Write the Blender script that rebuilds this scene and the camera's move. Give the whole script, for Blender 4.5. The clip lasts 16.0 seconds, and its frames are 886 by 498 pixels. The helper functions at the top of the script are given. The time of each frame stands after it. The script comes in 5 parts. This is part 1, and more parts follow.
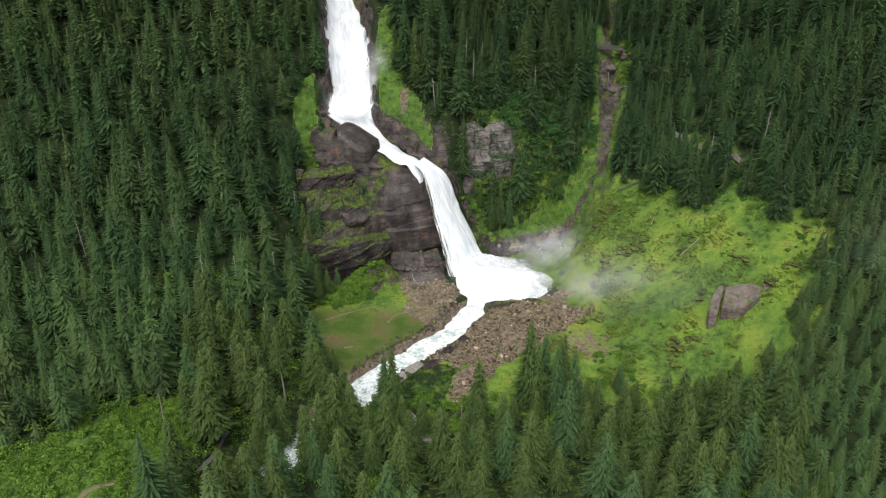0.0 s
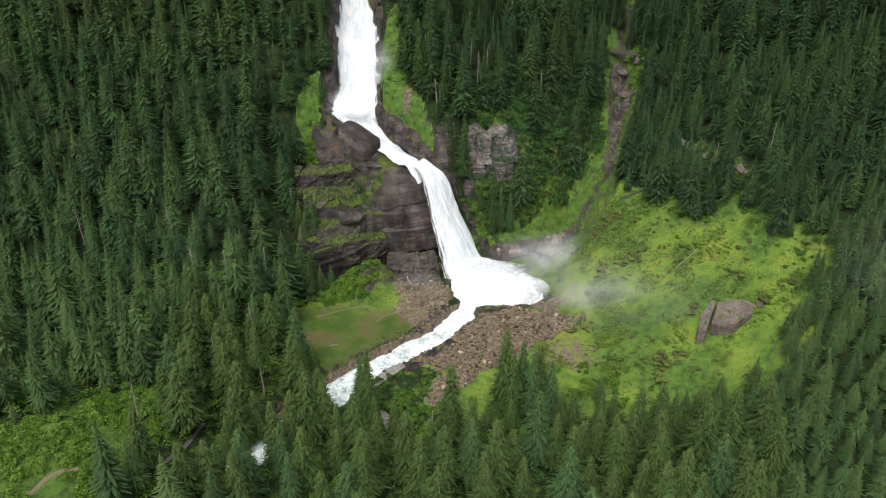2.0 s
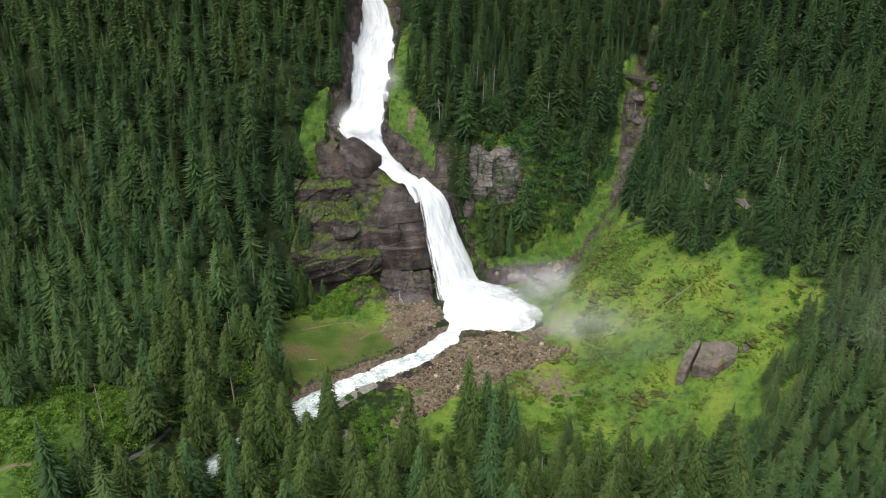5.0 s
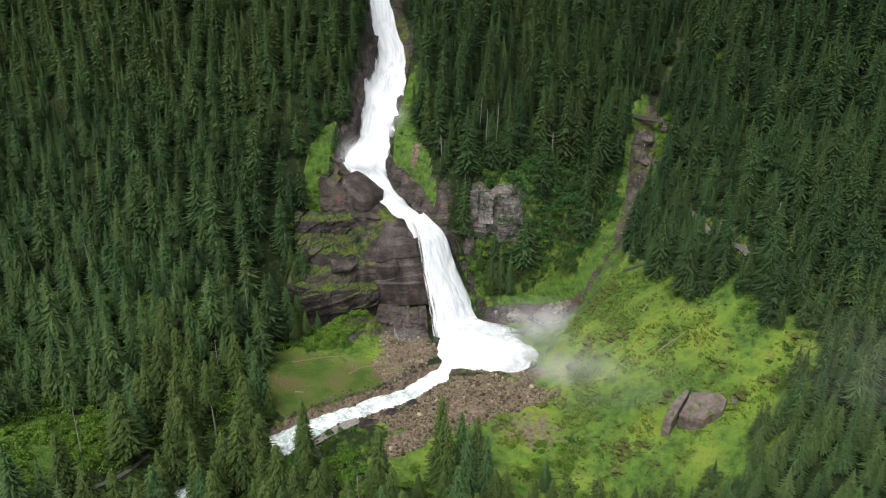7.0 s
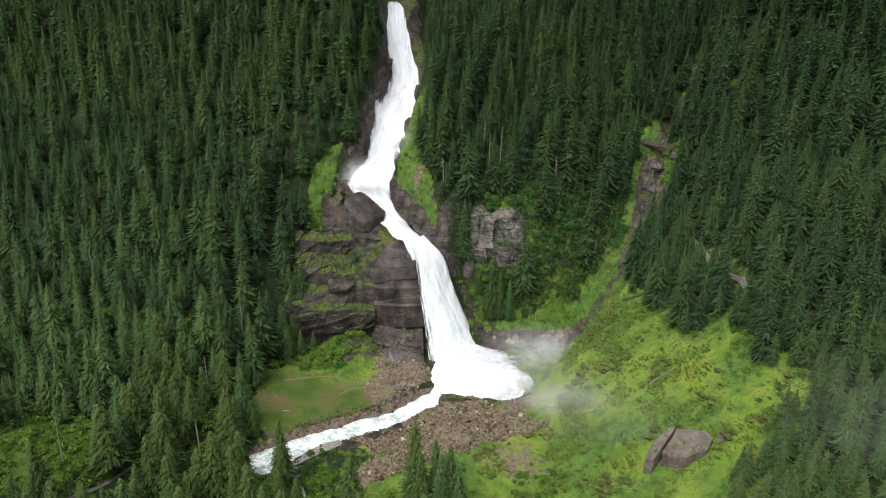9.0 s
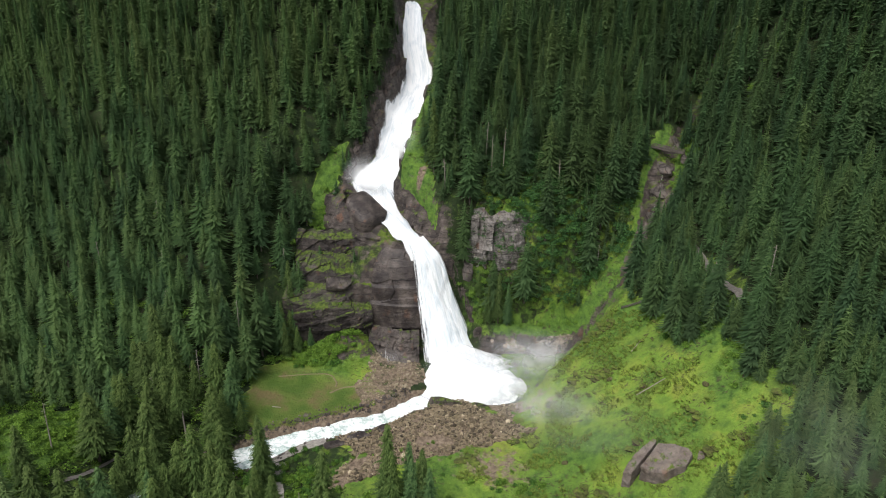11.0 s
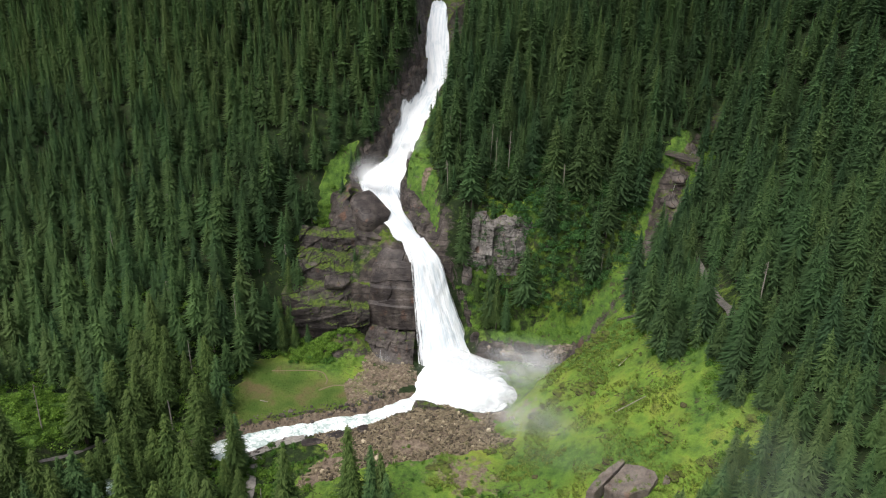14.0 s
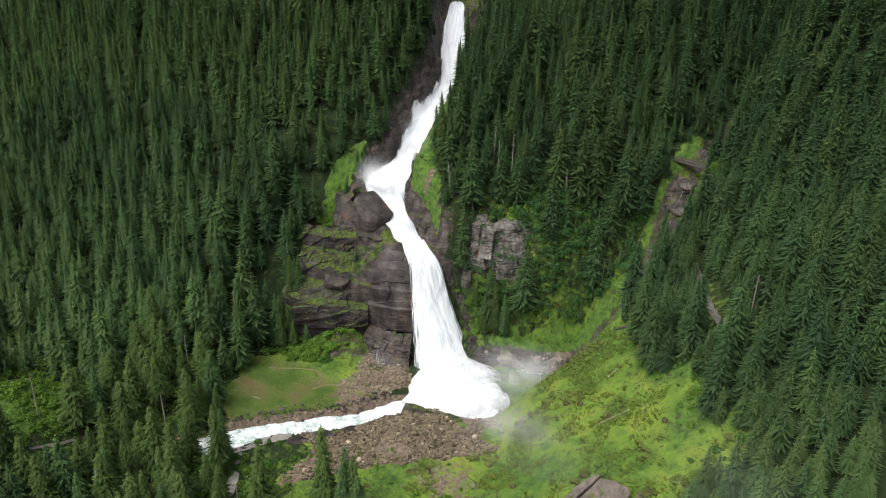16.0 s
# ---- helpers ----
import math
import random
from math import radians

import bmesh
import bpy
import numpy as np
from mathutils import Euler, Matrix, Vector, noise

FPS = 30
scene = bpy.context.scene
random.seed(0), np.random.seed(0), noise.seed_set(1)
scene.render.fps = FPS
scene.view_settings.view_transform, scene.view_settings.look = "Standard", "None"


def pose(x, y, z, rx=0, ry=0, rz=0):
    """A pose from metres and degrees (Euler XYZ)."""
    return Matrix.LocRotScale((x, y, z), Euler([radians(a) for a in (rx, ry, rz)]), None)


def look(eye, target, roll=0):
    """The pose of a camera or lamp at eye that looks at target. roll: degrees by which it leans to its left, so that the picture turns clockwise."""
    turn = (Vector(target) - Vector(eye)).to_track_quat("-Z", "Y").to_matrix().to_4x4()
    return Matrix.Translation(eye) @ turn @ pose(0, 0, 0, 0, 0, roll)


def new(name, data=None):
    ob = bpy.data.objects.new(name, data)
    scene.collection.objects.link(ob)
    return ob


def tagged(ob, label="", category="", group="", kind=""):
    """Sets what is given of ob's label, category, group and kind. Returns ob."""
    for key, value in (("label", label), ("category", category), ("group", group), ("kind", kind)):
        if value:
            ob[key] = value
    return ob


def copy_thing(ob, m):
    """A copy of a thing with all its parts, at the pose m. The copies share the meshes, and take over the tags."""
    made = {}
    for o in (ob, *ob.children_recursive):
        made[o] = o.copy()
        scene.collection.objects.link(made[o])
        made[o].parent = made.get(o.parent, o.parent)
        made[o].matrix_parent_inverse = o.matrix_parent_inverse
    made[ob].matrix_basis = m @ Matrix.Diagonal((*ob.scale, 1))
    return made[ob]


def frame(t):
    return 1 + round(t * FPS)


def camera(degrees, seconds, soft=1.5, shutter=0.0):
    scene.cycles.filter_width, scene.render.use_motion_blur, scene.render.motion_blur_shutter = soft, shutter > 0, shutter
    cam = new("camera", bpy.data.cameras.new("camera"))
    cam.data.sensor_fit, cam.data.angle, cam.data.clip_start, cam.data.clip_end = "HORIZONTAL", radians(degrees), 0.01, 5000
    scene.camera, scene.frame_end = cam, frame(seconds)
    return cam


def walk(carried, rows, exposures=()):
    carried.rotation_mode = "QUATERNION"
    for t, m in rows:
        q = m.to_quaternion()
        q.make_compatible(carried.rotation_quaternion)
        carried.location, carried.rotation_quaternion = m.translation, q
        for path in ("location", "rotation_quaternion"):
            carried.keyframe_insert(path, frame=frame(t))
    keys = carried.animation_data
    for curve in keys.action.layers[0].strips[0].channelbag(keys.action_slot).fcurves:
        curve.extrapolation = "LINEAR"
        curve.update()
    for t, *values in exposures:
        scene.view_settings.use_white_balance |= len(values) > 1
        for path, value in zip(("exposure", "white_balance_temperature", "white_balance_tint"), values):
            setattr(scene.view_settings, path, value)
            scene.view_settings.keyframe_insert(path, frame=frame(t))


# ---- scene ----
cam = camera(64.4, 16.0, 1.1)
METRES, EYE, TILT, LEAN, TURN = 180.0, 173.0, 0.0, 0.0, 0.0
ROWS = [
    (0.0, 0.0, 0.0, 0.0, -0.36, -27.46, 0.69),
    (0.5, 0.0313, 0.0032, 0.0002, 0.66, -27.47, 0.62),
    (1.0, 0.0623, 0.0072, 0.0011, 1.68, -27.5, 0.51),
    (1.5, 0.096, 0.0119, 0.001, 2.81, -27.5, 0.42),
    (2.0, 0.1266, 0.017, 0.0013, 3.83, -27.52, 0.33),
    (2.5, 0.1595, 0.0229, 0.0015, 4.94, -27.54, 0.25),
    (3.0, 0.1894, 0.0289, 0.0017, 5.94, -27.55, 0.16),
    (3.5, 0.2217, 0.0359, 0.0018, 7.0, -27.57, 0.09),
    (4.0, 0.2508, 0.0438, 0.0029, 7.97, -27.35, 0.03),
    (6.5, 0.4067, 0.0902, 0.0042, 13.29, -24.0, -0.19),
    (7.0, 0.4351, 0.1002, 0.0041, 14.27, -23.41, -0.22),
    (7.5, 0.4655, 0.112, 0.0046, 15.33, -22.84, -0.25),
    (8.0, 0.4925, 0.1231, 0.0048, 16.28, -22.42, -0.29),
    (8.5, 0.5228, 0.1357, 0.0044, 17.34, -21.97, -0.3),
    (9.0, 0.5498, 0.1471, 0.0032, 18.3, -21.67, -0.33),
    (11.5, 0.6881, 0.2178, 0.0038, 23.35, -21.78, -0.39),
    (12.0, 0.7134, 0.2326, 0.0042, 24.31, -21.8, -0.4),
    (12.5, 0.7406, 0.2494, 0.0048, 25.36, -21.81, -0.4),
    (13.0, 0.7652, 0.2649, 0.0052, 26.32, -21.82, -0.42),
    (13.5, 0.7917, 0.2826, 0.0058, 27.38, -21.85, -0.41),
    (14.0, 0.8154, 0.2991, 0.0067, 28.35, -21.86, -0.43),
    (14.5, 0.8414, 0.3178, 0.0071, 29.41, -21.87, -0.43),
    (15.0, 0.8646, 0.3352, 0.0077, 30.38, -21.88, -0.43),
    (15.5, 0.8895, 0.3544, 0.0082, 31.43, -21.88, -0.44),
    (16.0, 0.9124, 0.3727, 0.0085, 32.4, -21.87, -0.46),
]
walk(cam, [(t, pose(0, 0, EYE, TILT, LEAN, TURN) @ pose(METRES * x, METRES * y, METRES * z, 90 + pitch, roll, yaw)) for t, x, y, z, yaw, pitch, roll in ROWS],
     exposures=[(0, 0.3), (8, 0.35), (16, 0.42)])

# overcast daylight: a bright grey sky and a very soft sun
world = bpy.data.worlds.new("overcast_sky")
scene.world = world
world.use_nodes = True
wn, wl = world.node_tree.nodes, world.node_tree.links
sky = wn.new("ShaderNodeTexSky")
sky.sky_type, sky.sun_disc = "NISHITA", False
sky.sun_elevation, sky.sun_rotation = radians(60), radians(195)
sky.air_density, sky.dust_density = 1.0, 4.0
grey = wn.new("ShaderNodeHueSaturation")
grey.inputs["Saturation"].default_value = 0.5
wl.new(sky.outputs["Color"], grey.inputs["Color"])
wl.new(grey.outputs["Color"], wn["Background"].inputs["Color"])
wn["Background"].inputs["Strength"].default_value = 0.14
sun = new("sun", bpy.data.lights.new("sun", "SUN"))
sun.data.energy, sun.data.angle, sun.data.color = 1.5, radians(40), (1.0, 0.98, 0.96)
sun.matrix_world = look((-45, 90, 300), (0, 260, 0))


# ---- materials ----
class Nodes:
    """A short way to write a node material."""

    def __init__(self, name):
        self.mat = bpy.data.materials.new(name)
        self.mat.use_nodes = True
        self.tree = self.mat.node_tree
        self.bsdf = self.tree.nodes["Principled BSDF"]
        self.bsdf.inputs["Specular IOR Level"].default_value = 0.2
        self.place = self.add("ShaderNodeTexCoord").outputs["Object"]

    def add(self, kind):
        return self.tree.nodes.new(kind)

    def put(self, socket, value):
        if isinstance(value, bpy.types.NodeSocket):
            self.tree.links.new(value, socket)
        elif isinstance(value, tuple) and len(value) == 3 and socket.type == "RGBA":
            socket.default_value = (*value, 1)
        else:
            socket.default_value = value

    def attr(self, name):
        n = self.add("ShaderNodeAttribute")
        n.attribute_name = name
        return n.outputs["Fac"]

    def noise(self, size, detail=4.0, rough=0.55, stretch=None, where=None, warp=0.0):
        n = self.add("ShaderNodeTexNoise")
        n.inputs["Scale"].default_value = 1.0 / size
        n.inputs["Detail"].default_value, n.inputs["Roughness"].default_value = detail, rough
        n.inputs["Distortion"].default_value = warp
        v = where or self.place
        if stretch:
            m = self.add("ShaderNodeMapping")
            m.inputs["Scale"].default_value = stretch
            self.tree.links.new(v, m.inputs["Vector"])
            v = m.outputs["Vector"]
        self.tree.links.new(v, n.inputs["Vector"])
        return n.outputs["Fac"]

    def cells(self, size, feature="F1", stretch=None):
        n = self.add("ShaderNodeTexVoronoi")
        n.feature = feature
        n.inputs["Scale"].default_value = 1.0 / size
        v = self.place
        if stretch:
            m = self.add("ShaderNodeMapping")
            m.inputs["Scale"].default_value = stretch
            self.tree.links.new(v, m.inputs["Vector"])
            v = m.outputs["Vector"]
        self.tree.links.new(v, n.inputs["Vector"])
        return n.outputs["Distance"]

    def math(self, op, a, b=0.0):
        n = self.add("ShaderNodeMath")
        n.operation = op
        self.put(n.inputs[0], a)
        self.put(n.inputs[1], b)
        return n.outputs[0]

    def between(self, value, lo, hi, a=0.0, b=1.0):
        n = self.add("ShaderNodeMapRange")
        n.interpolation_type = "SMOOTHSTEP"
        for key, v in (("Value", value), ("From Min", lo), ("From Max", hi), ("To Min", a), ("To Max", b)):
            self.put(n.inputs[key], v)
        return n.outputs["Result"]

    def mix(self, k, a, b):
        n = self.add("ShaderNodeMix")
        n.data_type = "RGBA"
        self.put(n.inputs["Factor"], k)
        self.put(n.inputs[6], a)
        self.put(n.inputs[7], b)
        return n.outputs[2]

    def ramp(self, value, *stops):
        n = self.add("ShaderNodeValToRGB")
        e = n.color_ramp.elements
        for i, (at, c) in enumerate(stops):
            x = e[i] if i < 2 else e.new(at)
            x.position, x.color = at, (*c, 1)
        self.put(n.inputs["Fac"], value)
        return n.outputs["Color"]

    def bump(self, value, strength, dist):
        n = self.add("ShaderNodeBump")
        n.inputs["Strength"].default_value, n.inputs["Distance"].default_value = strength, dist
        self.put(n.inputs["Height"], value)
        self.tree.links.new(n.outputs["Normal"], self.bsdf.inputs["Normal"])

    def random(self):
        return self.add("ShaderNodeObjectInfo").outputs["Random"]

    def island(self):
        return self.add("ShaderNodeNewGeometry").outputs["Random Per Island"]

    def thin(self, colour, share):
        """Lets a share of the light pass through thin foliage."""
        leaf, both = self.add("ShaderNodeBsdfTranslucent"), self.add("ShaderNodeMixShader")
        self.put(leaf.inputs["Color"], colour)
        both.inputs[0].default_value = share
        self.tree.links.new(self.bsdf.outputs[0], both.inputs[1])
        self.tree.links.new(leaf.outputs[0], both.inputs[2])
        self.tree.links.new(both.outputs[0], self.tree.nodes["Material Output"].inputs["Surface"])

    def done(self, colour, roughness=0.9, **more):
        self.put(self.bsdf.inputs["Base Color"], colour)
        self.put(self.bsdf.inputs["Roughness"], roughness)
        for key, v in more.items():
            self.put(self.bsdf.inputs[key], v)
        return self.mat


def level_faces(n, lo, hi):
    """How level the surface lies."""
    g = n.add("ShaderNodeNewGeometry")
    xyz = n.add("ShaderNodeSeparateXYZ")
    n.tree.links.new(g.outputs["Normal"], xyz.inputs[0])
    return n.between(xyz.outputs["Z"], lo, hi)


def rock_colours(n, pale=0.0, rusty=0.5, bedded=0.75):
    """Wet gneiss: brown grey with dark seeps, rusty faces and lichen."""
    base = n.ramp(n.noise(7, 6, 0.65), (0.32, (0.027, 0.023, 0.022)), (0.5, (0.08, 0.065, 0.057)), (0.68, (0.165, 0.138, 0.12)))
    if pale:
        base = n.mix(pale, base, n.ramp(n.noise(4, 7, 0.7, (1, 1, 0.35)), (0.35, (0.06, 0.055, 0.05)), (0.5, (0.25, 0.23, 0.21)), (0.7, (0.42, 0.39, 0.36))))
    bands = n.noise(2.2, 5, 0.6, (0.25, 0.25, 1.8))
    base = n.mix(n.between(bands, 0.52, 0.62, 0, bedded), base, (0.03, 0.025, 0.024))
    rust = n.between(n.noise(5, 4, 0.5, (1, 1, 0.6)), 0.6, 0.72, 0, rusty)
    return n.mix(rust, base, (0.16, 0.09, 0.06))


def ground_material():
    n = Nodes("mountain_ground")
    fuzz = n.math("SUBTRACT", n.noise(3.5, 6, 0.65), 0.5)
    wide = n.noise(16, 4, 0.6)
    fine = n.noise(0.9, 5, 0.7)
    lawn = n.ramp(n.noise(8, 6, 0.66), (0.3, (0.08, 0.145, 0.028)), (0.46, (0.16, 0.262, 0.037)), (0.58, (0.238, 0.298, 0.048)), (0.74, (0.262, 0.23, 0.07)))
    lush = n.ramp(n.noise(3, 6, 0.7), (0.33, (0.04, 0.085, 0.018)), (0.5, (0.09, 0.17, 0.03)), (0.66, (0.135, 0.235, 0.036)))
    grass = n.mix(n.between(wide, 0.4, 0.62), lawn, lush)
    grass = n.mix(n.between(n.math("ADD", n.attr("lush"), n.math("MULTIPLY", fuzz, 0.8)), 0.4, 0.7), grass, lush)
    tuft = n.math("MULTIPLY", n.between(n.noise(1.7, 4, 0.7), 0.54, 0.64, 0, 0.3), n.between(n.noise(19, 3, 0.6), 0.4, 0.58, 0.25, 1.0))
    grass = n.mix(tuft, grass, (0.045, 0.06, 0.018))
    cluster = n.between(n.noise(15, 3, 0.6), 0.49, 0.57)
    # brown scars that also paint in the shadowed edges of hummocks
    shaded_scar = n.math("MULTIPLY", n.between(n.noise(2.4, 6, 0.7, (1, 1.7, 1), None, 0.7), 0.54, 0.6), cluster)
    grass = n.mix(n.math("MULTIPLY", shaded_scar, 0.85), grass, n.ramp(n.noise(1.1, 3), (0.4, (0.03, 0.03, 0.015)), (0.6, (0.085, 0.065, 0.04))))
    turf = n.ramp(n.noise(11, 3, 0.5), (0.35, (0.065, 0.115, 0.02)), (0.5, (0.1, 0.14, 0.03)), (0.62, (0.15, 0.125, 0.055)))
    col = n.mix(n.attr("turf"), grass, turf)
    # forest floor: the darkest ground tones, near-black green to brown
    forest_floor = n.ramp(n.noise(4, 6, 0.7), (0.35, (0.012, 0.02, 0.008)), (0.52, (0.024, 0.042, 0.013)), (0.7, (0.036, 0.034, 0.02)))
    col = n.mix(n.between(n.math("ADD", n.attr("wood"), fuzz), 0.35, 0.65), col, forest_floor)
    scree = n.ramp(n.noise(1.6, 6, 0.7), (0.3, (0.07, 0.052, 0.038)), (0.5, (0.19, 0.145, 0.105)), (0.7, (0.31, 0.25, 0.185)))
    col = n.mix(n.between(n.math("ADD", n.attr("bare"), fuzz), 0.4, 0.6), col, scree)
    mossy = n.math("MULTIPLY", n.between(n.noise(6, 6, 0.65), 0.45, 0.55), level_faces(n, 0.45, 0.75))
    stone = n.mix(mossy, rock_colours(n), n.ramp(n.noise(2, 5), (0.3, (0.03, 0.055, 0.01)), (0.65, (0.12, 0.17, 0.02))))
    col = n.mix(n.between(n.math("ADD", n.attr("rock"), fuzz), 0.42, 0.58), col, stone)
    n.bump(n.math("ADD", n.noise(1.3, 6, 0.7), n.math("MULTIPLY", n.noise(5, 6, 0.7), 2.0)), 0.9, 0.8)
    return n.done(col, n.between(n.attr("rock"), 0.2, 0.8, 0.95, 0.6))


def rock_material(name, pale=0.0, moss=0.0, wet=0.6, relief=0.9, rusty=0.5, bedded=0.75, seeping=0.0, tan=0.0, seams=0.7):
    n = Nodes(name)
    col = rock_colours(n, pale, rusty, bedded)
    if tan:
        col = n.mix(tan, col, n.ramp(n.noise(3, 6, 0.7), (0.35, (0.1, 0.07, 0.052)), (0.62, (0.36, 0.27, 0.2))))
    if seeping:
        col = n.mix(n.between(n.noise(9, 5, 0.6, (1, 1, 0.45)), 0.36, 0.6, seeping, 0.25 * seeping), col, (0.02, 0.016, 0.016))
    if moss:
        col = n.mix(n.math("MULTIPLY", n.between(n.noise(4, 6, 0.7), 0.56 - moss, 0.66 - moss), level_faces(n, 0.5, 0.8)), col, n.ramp(n.noise(1.5, 5), (0.3, (0.026, 0.045, 0.01)), (0.65, (0.105, 0.15, 0.02))))
    seam = n.math("ABSOLUTE", n.math("SUBTRACT", n.noise(7, 3, 0.5, (0.6, 0.6, 2.0), None, 0.6), 0.5))
    col = n.mix(n.between(seam, 0.0, 0.02, seams, 0), col, (0.015, 0.012, 0.012))
    n.bump(n.math("ADD", n.noise(1.2, 7, 0.7), n.math("MULTIPLY", n.noise(4, 6, 0.65, (0.5, 0.5, 1.6)), 2.0)), relief, 0.7)
    return n.done(col, wet)


def stone_material(name, k):
    n = Nodes(name)
    col = n.ramp(n.math("ADD", n.math("MULTIPLY", n.island(), 0.5), n.math("MULTIPLY", n.random(), 0.5)), (0.1, (0.06 * k, 0.048 * k, 0.032 * k)), (0.55, (0.23 * k, 0.185 * k, 0.118 * k)), (0.95, (0.46 * k, 0.39 * k, 0.27 * k)))
    col = n.mix(n.between(n.noise(0.7, 5), 0.5, 0.7, 0, 0.5), col, (0.06, 0.045, 0.035))
    n.bump(n.noise(0.5, 5, 0.7), 0.6, 0.2)
    return n.done(col, 0.7)


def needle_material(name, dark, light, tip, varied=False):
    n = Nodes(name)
    # tint also carries painted crown shade: darker inside and below, lighter outside
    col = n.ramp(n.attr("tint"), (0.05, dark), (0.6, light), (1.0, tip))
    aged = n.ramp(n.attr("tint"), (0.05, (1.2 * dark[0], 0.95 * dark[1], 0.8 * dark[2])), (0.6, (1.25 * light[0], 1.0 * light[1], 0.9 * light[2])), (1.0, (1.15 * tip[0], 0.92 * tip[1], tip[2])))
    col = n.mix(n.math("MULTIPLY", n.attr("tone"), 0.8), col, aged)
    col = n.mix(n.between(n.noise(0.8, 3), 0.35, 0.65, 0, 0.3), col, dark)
    if varied:
        col = n.mix(n.math("MULTIPLY", n.random(), 0.55), col, n.mix(n.between(n.attr("tint"), 0.1, 0.9), dark, n.mix(0.5, light, (0.11, 0.13, 0.06))))
    n.bsdf.inputs["Specular IOR Level"].default_value = 0.08
    n.thin(col, 0.38)
    return n.done(col, 0.85)


def leaf_material(name, a, b, c):
    n = Nodes(name)
    col = n.ramp(n.math("ADD", n.math("MULTIPLY", n.island(), 0.6), n.math("MULTIPLY", n.noise(9, 2), 0.4)), (0.1, a), (0.5, b), (0.9, c))
    return n.done(col, 0.7)


def wood_material(name, a, b):
    n = Nodes(name)
    col = n.ramp(n.noise(0.6, 6, 0.65, (4, 4, 0.5)), (0.3, a), (0.7, b))
    n.bump(n.noise(0.3, 5, 0.6, (6, 6, 0.5)), 0.6, 0.05)
    return n.done(col, 0.85)


def fall_material():
    """White broken water; its thin margins let the rock show through."""
    n = Nodes("falling_water")
    u = n.add("ShaderNodeCombineXYZ")
    n.put(u.inputs[0], n.attr("across"))
    n.put(u.inputs[1], n.attr("along"))
    flow = u.outputs[0]
    strands = n.noise(1.1, 6, 0.65, (1, 0.09, 1), flow, 0.3)
    lumps = n.noise(6, 5, 0.6, (1, 0.45, 1), flow, 0.6)
    col = n.mix(n.between(n.math("ADD", strands, lumps), 0.78, 1.1, 1.0, 0.0), (0.92, 0.94, 0.95), (0.68, 0.74, 0.78))
    n.bump(n.math("ADD", n.math("MULTIPLY", lumps, 1.5), strands), 0.5, 0.8)
    veil = n.math("ADD", n.attr("thick"), n.math("MULTIPLY", n.math("SUBTRACT", strands, 0.5), 1.3))
    n.put(n.bsdf.inputs["Alpha"], n.between(veil, 0.12, 0.5))
    return n.done(col, 0.55)


def foam_material():
    """The white heap of broken water in the pool, torn into spray at its rim."""
    n = Nodes("pool_foam")
    lumps, billows = n.noise(5, 6, 0.65, None, None, 0.6), n.noise(12, 4, 0.6, None, None, 0.8)
    n.bump(lumps, 0.12, 0.6)
    torn = n.math("ADD", n.math("MULTIPLY", n.math("SUBTRACT", lumps, 0.5), 0.5), n.math("MULTIPLY", n.math("SUBTRACT", billows, 0.5), 0.9))
    body = n.math("ADD", n.attr("thick"), n.math("MULTIPLY", torn, n.between(n.attr("thick"), 0.0, 0.9, 0.35, 1.0)))
    n.put(n.bsdf.inputs["Alpha"], n.between(body, 0.05, 0.85))
    return n.done(n.mix(n.between(lumps, 0.35, 0.65), (0.74, 0.78, 0.8), (0.9, 0.92, 0.92)), 0.7)


def river_material():
    n = Nodes("rapid_water")
    foam = n.math("ADD", n.math("MULTIPLY", n.noise(2.2, 7, 0.7, None, None, 0.8), 0.7), n.math("MULTIPLY", n.noise(7, 4, 0.6), 0.3))
    foam = n.math("ADD", foam, n.math("MULTIPLY", n.attr("foam"), 0.3))
    col = n.ramp(foam, (0.42, (0.2, 0.32, 0.28)), (0.52, (0.5, 0.6, 0.57)), (0.6, (0.88, 0.91, 0.9)))
    n.bump(n.math("ADD", n.noise(1.6, 6, 0.65), n.noise(5, 4)), 0.7, 0.7)
    return n.done(col, 0.35)


def spray_material(top):
    """Fine spray: a veil whose density fades from its heart."""
    n = Nodes("spray")
    fog = n.math("MULTIPLY", n.attr("mist"), n.between(n.noise(13, 3, 0.5, None, None, 0.3), 0.25, 0.75, 0.6, 1.2))
    out = n.tree.nodes["Material Output"]
    clear, white, soft = n.add("ShaderNodeBsdfTransparent"), n.add("ShaderNodeBsdfDiffuse"), n.add("ShaderNodeBsdfTranslucent")
    white.inputs["Color"].default_value = soft.inputs["Color"].default_value = (0.92, 0.94, 0.95, 1)
    up = n.add("ShaderNodeCombineXYZ")
    up.inputs[1].default_value, up.inputs[2].default_value = -0.5, 0.86
    n.tree.links.new(up.outputs[0], white.inputs["Normal"])
    body, join = n.add("ShaderNodeMixShader"), n.add("ShaderNodeMixShader")
    body.inputs[0].default_value = 0.25
    n.tree.links.new(white.outputs[0], body.inputs[1])
    n.tree.links.new(soft.outputs[0], body.inputs[2])
    n.put(join.inputs[0], n.math("MINIMUM", n.math("MULTIPLY", fog, top), 0.95))
    n.tree.links.new(clear.outputs[0], join.inputs[1])
    n.tree.links.new(body.outputs[0], join.inputs[2])
    n.tree.links.new(join.outputs[0], out.inputs["Surface"])
    return n.mat


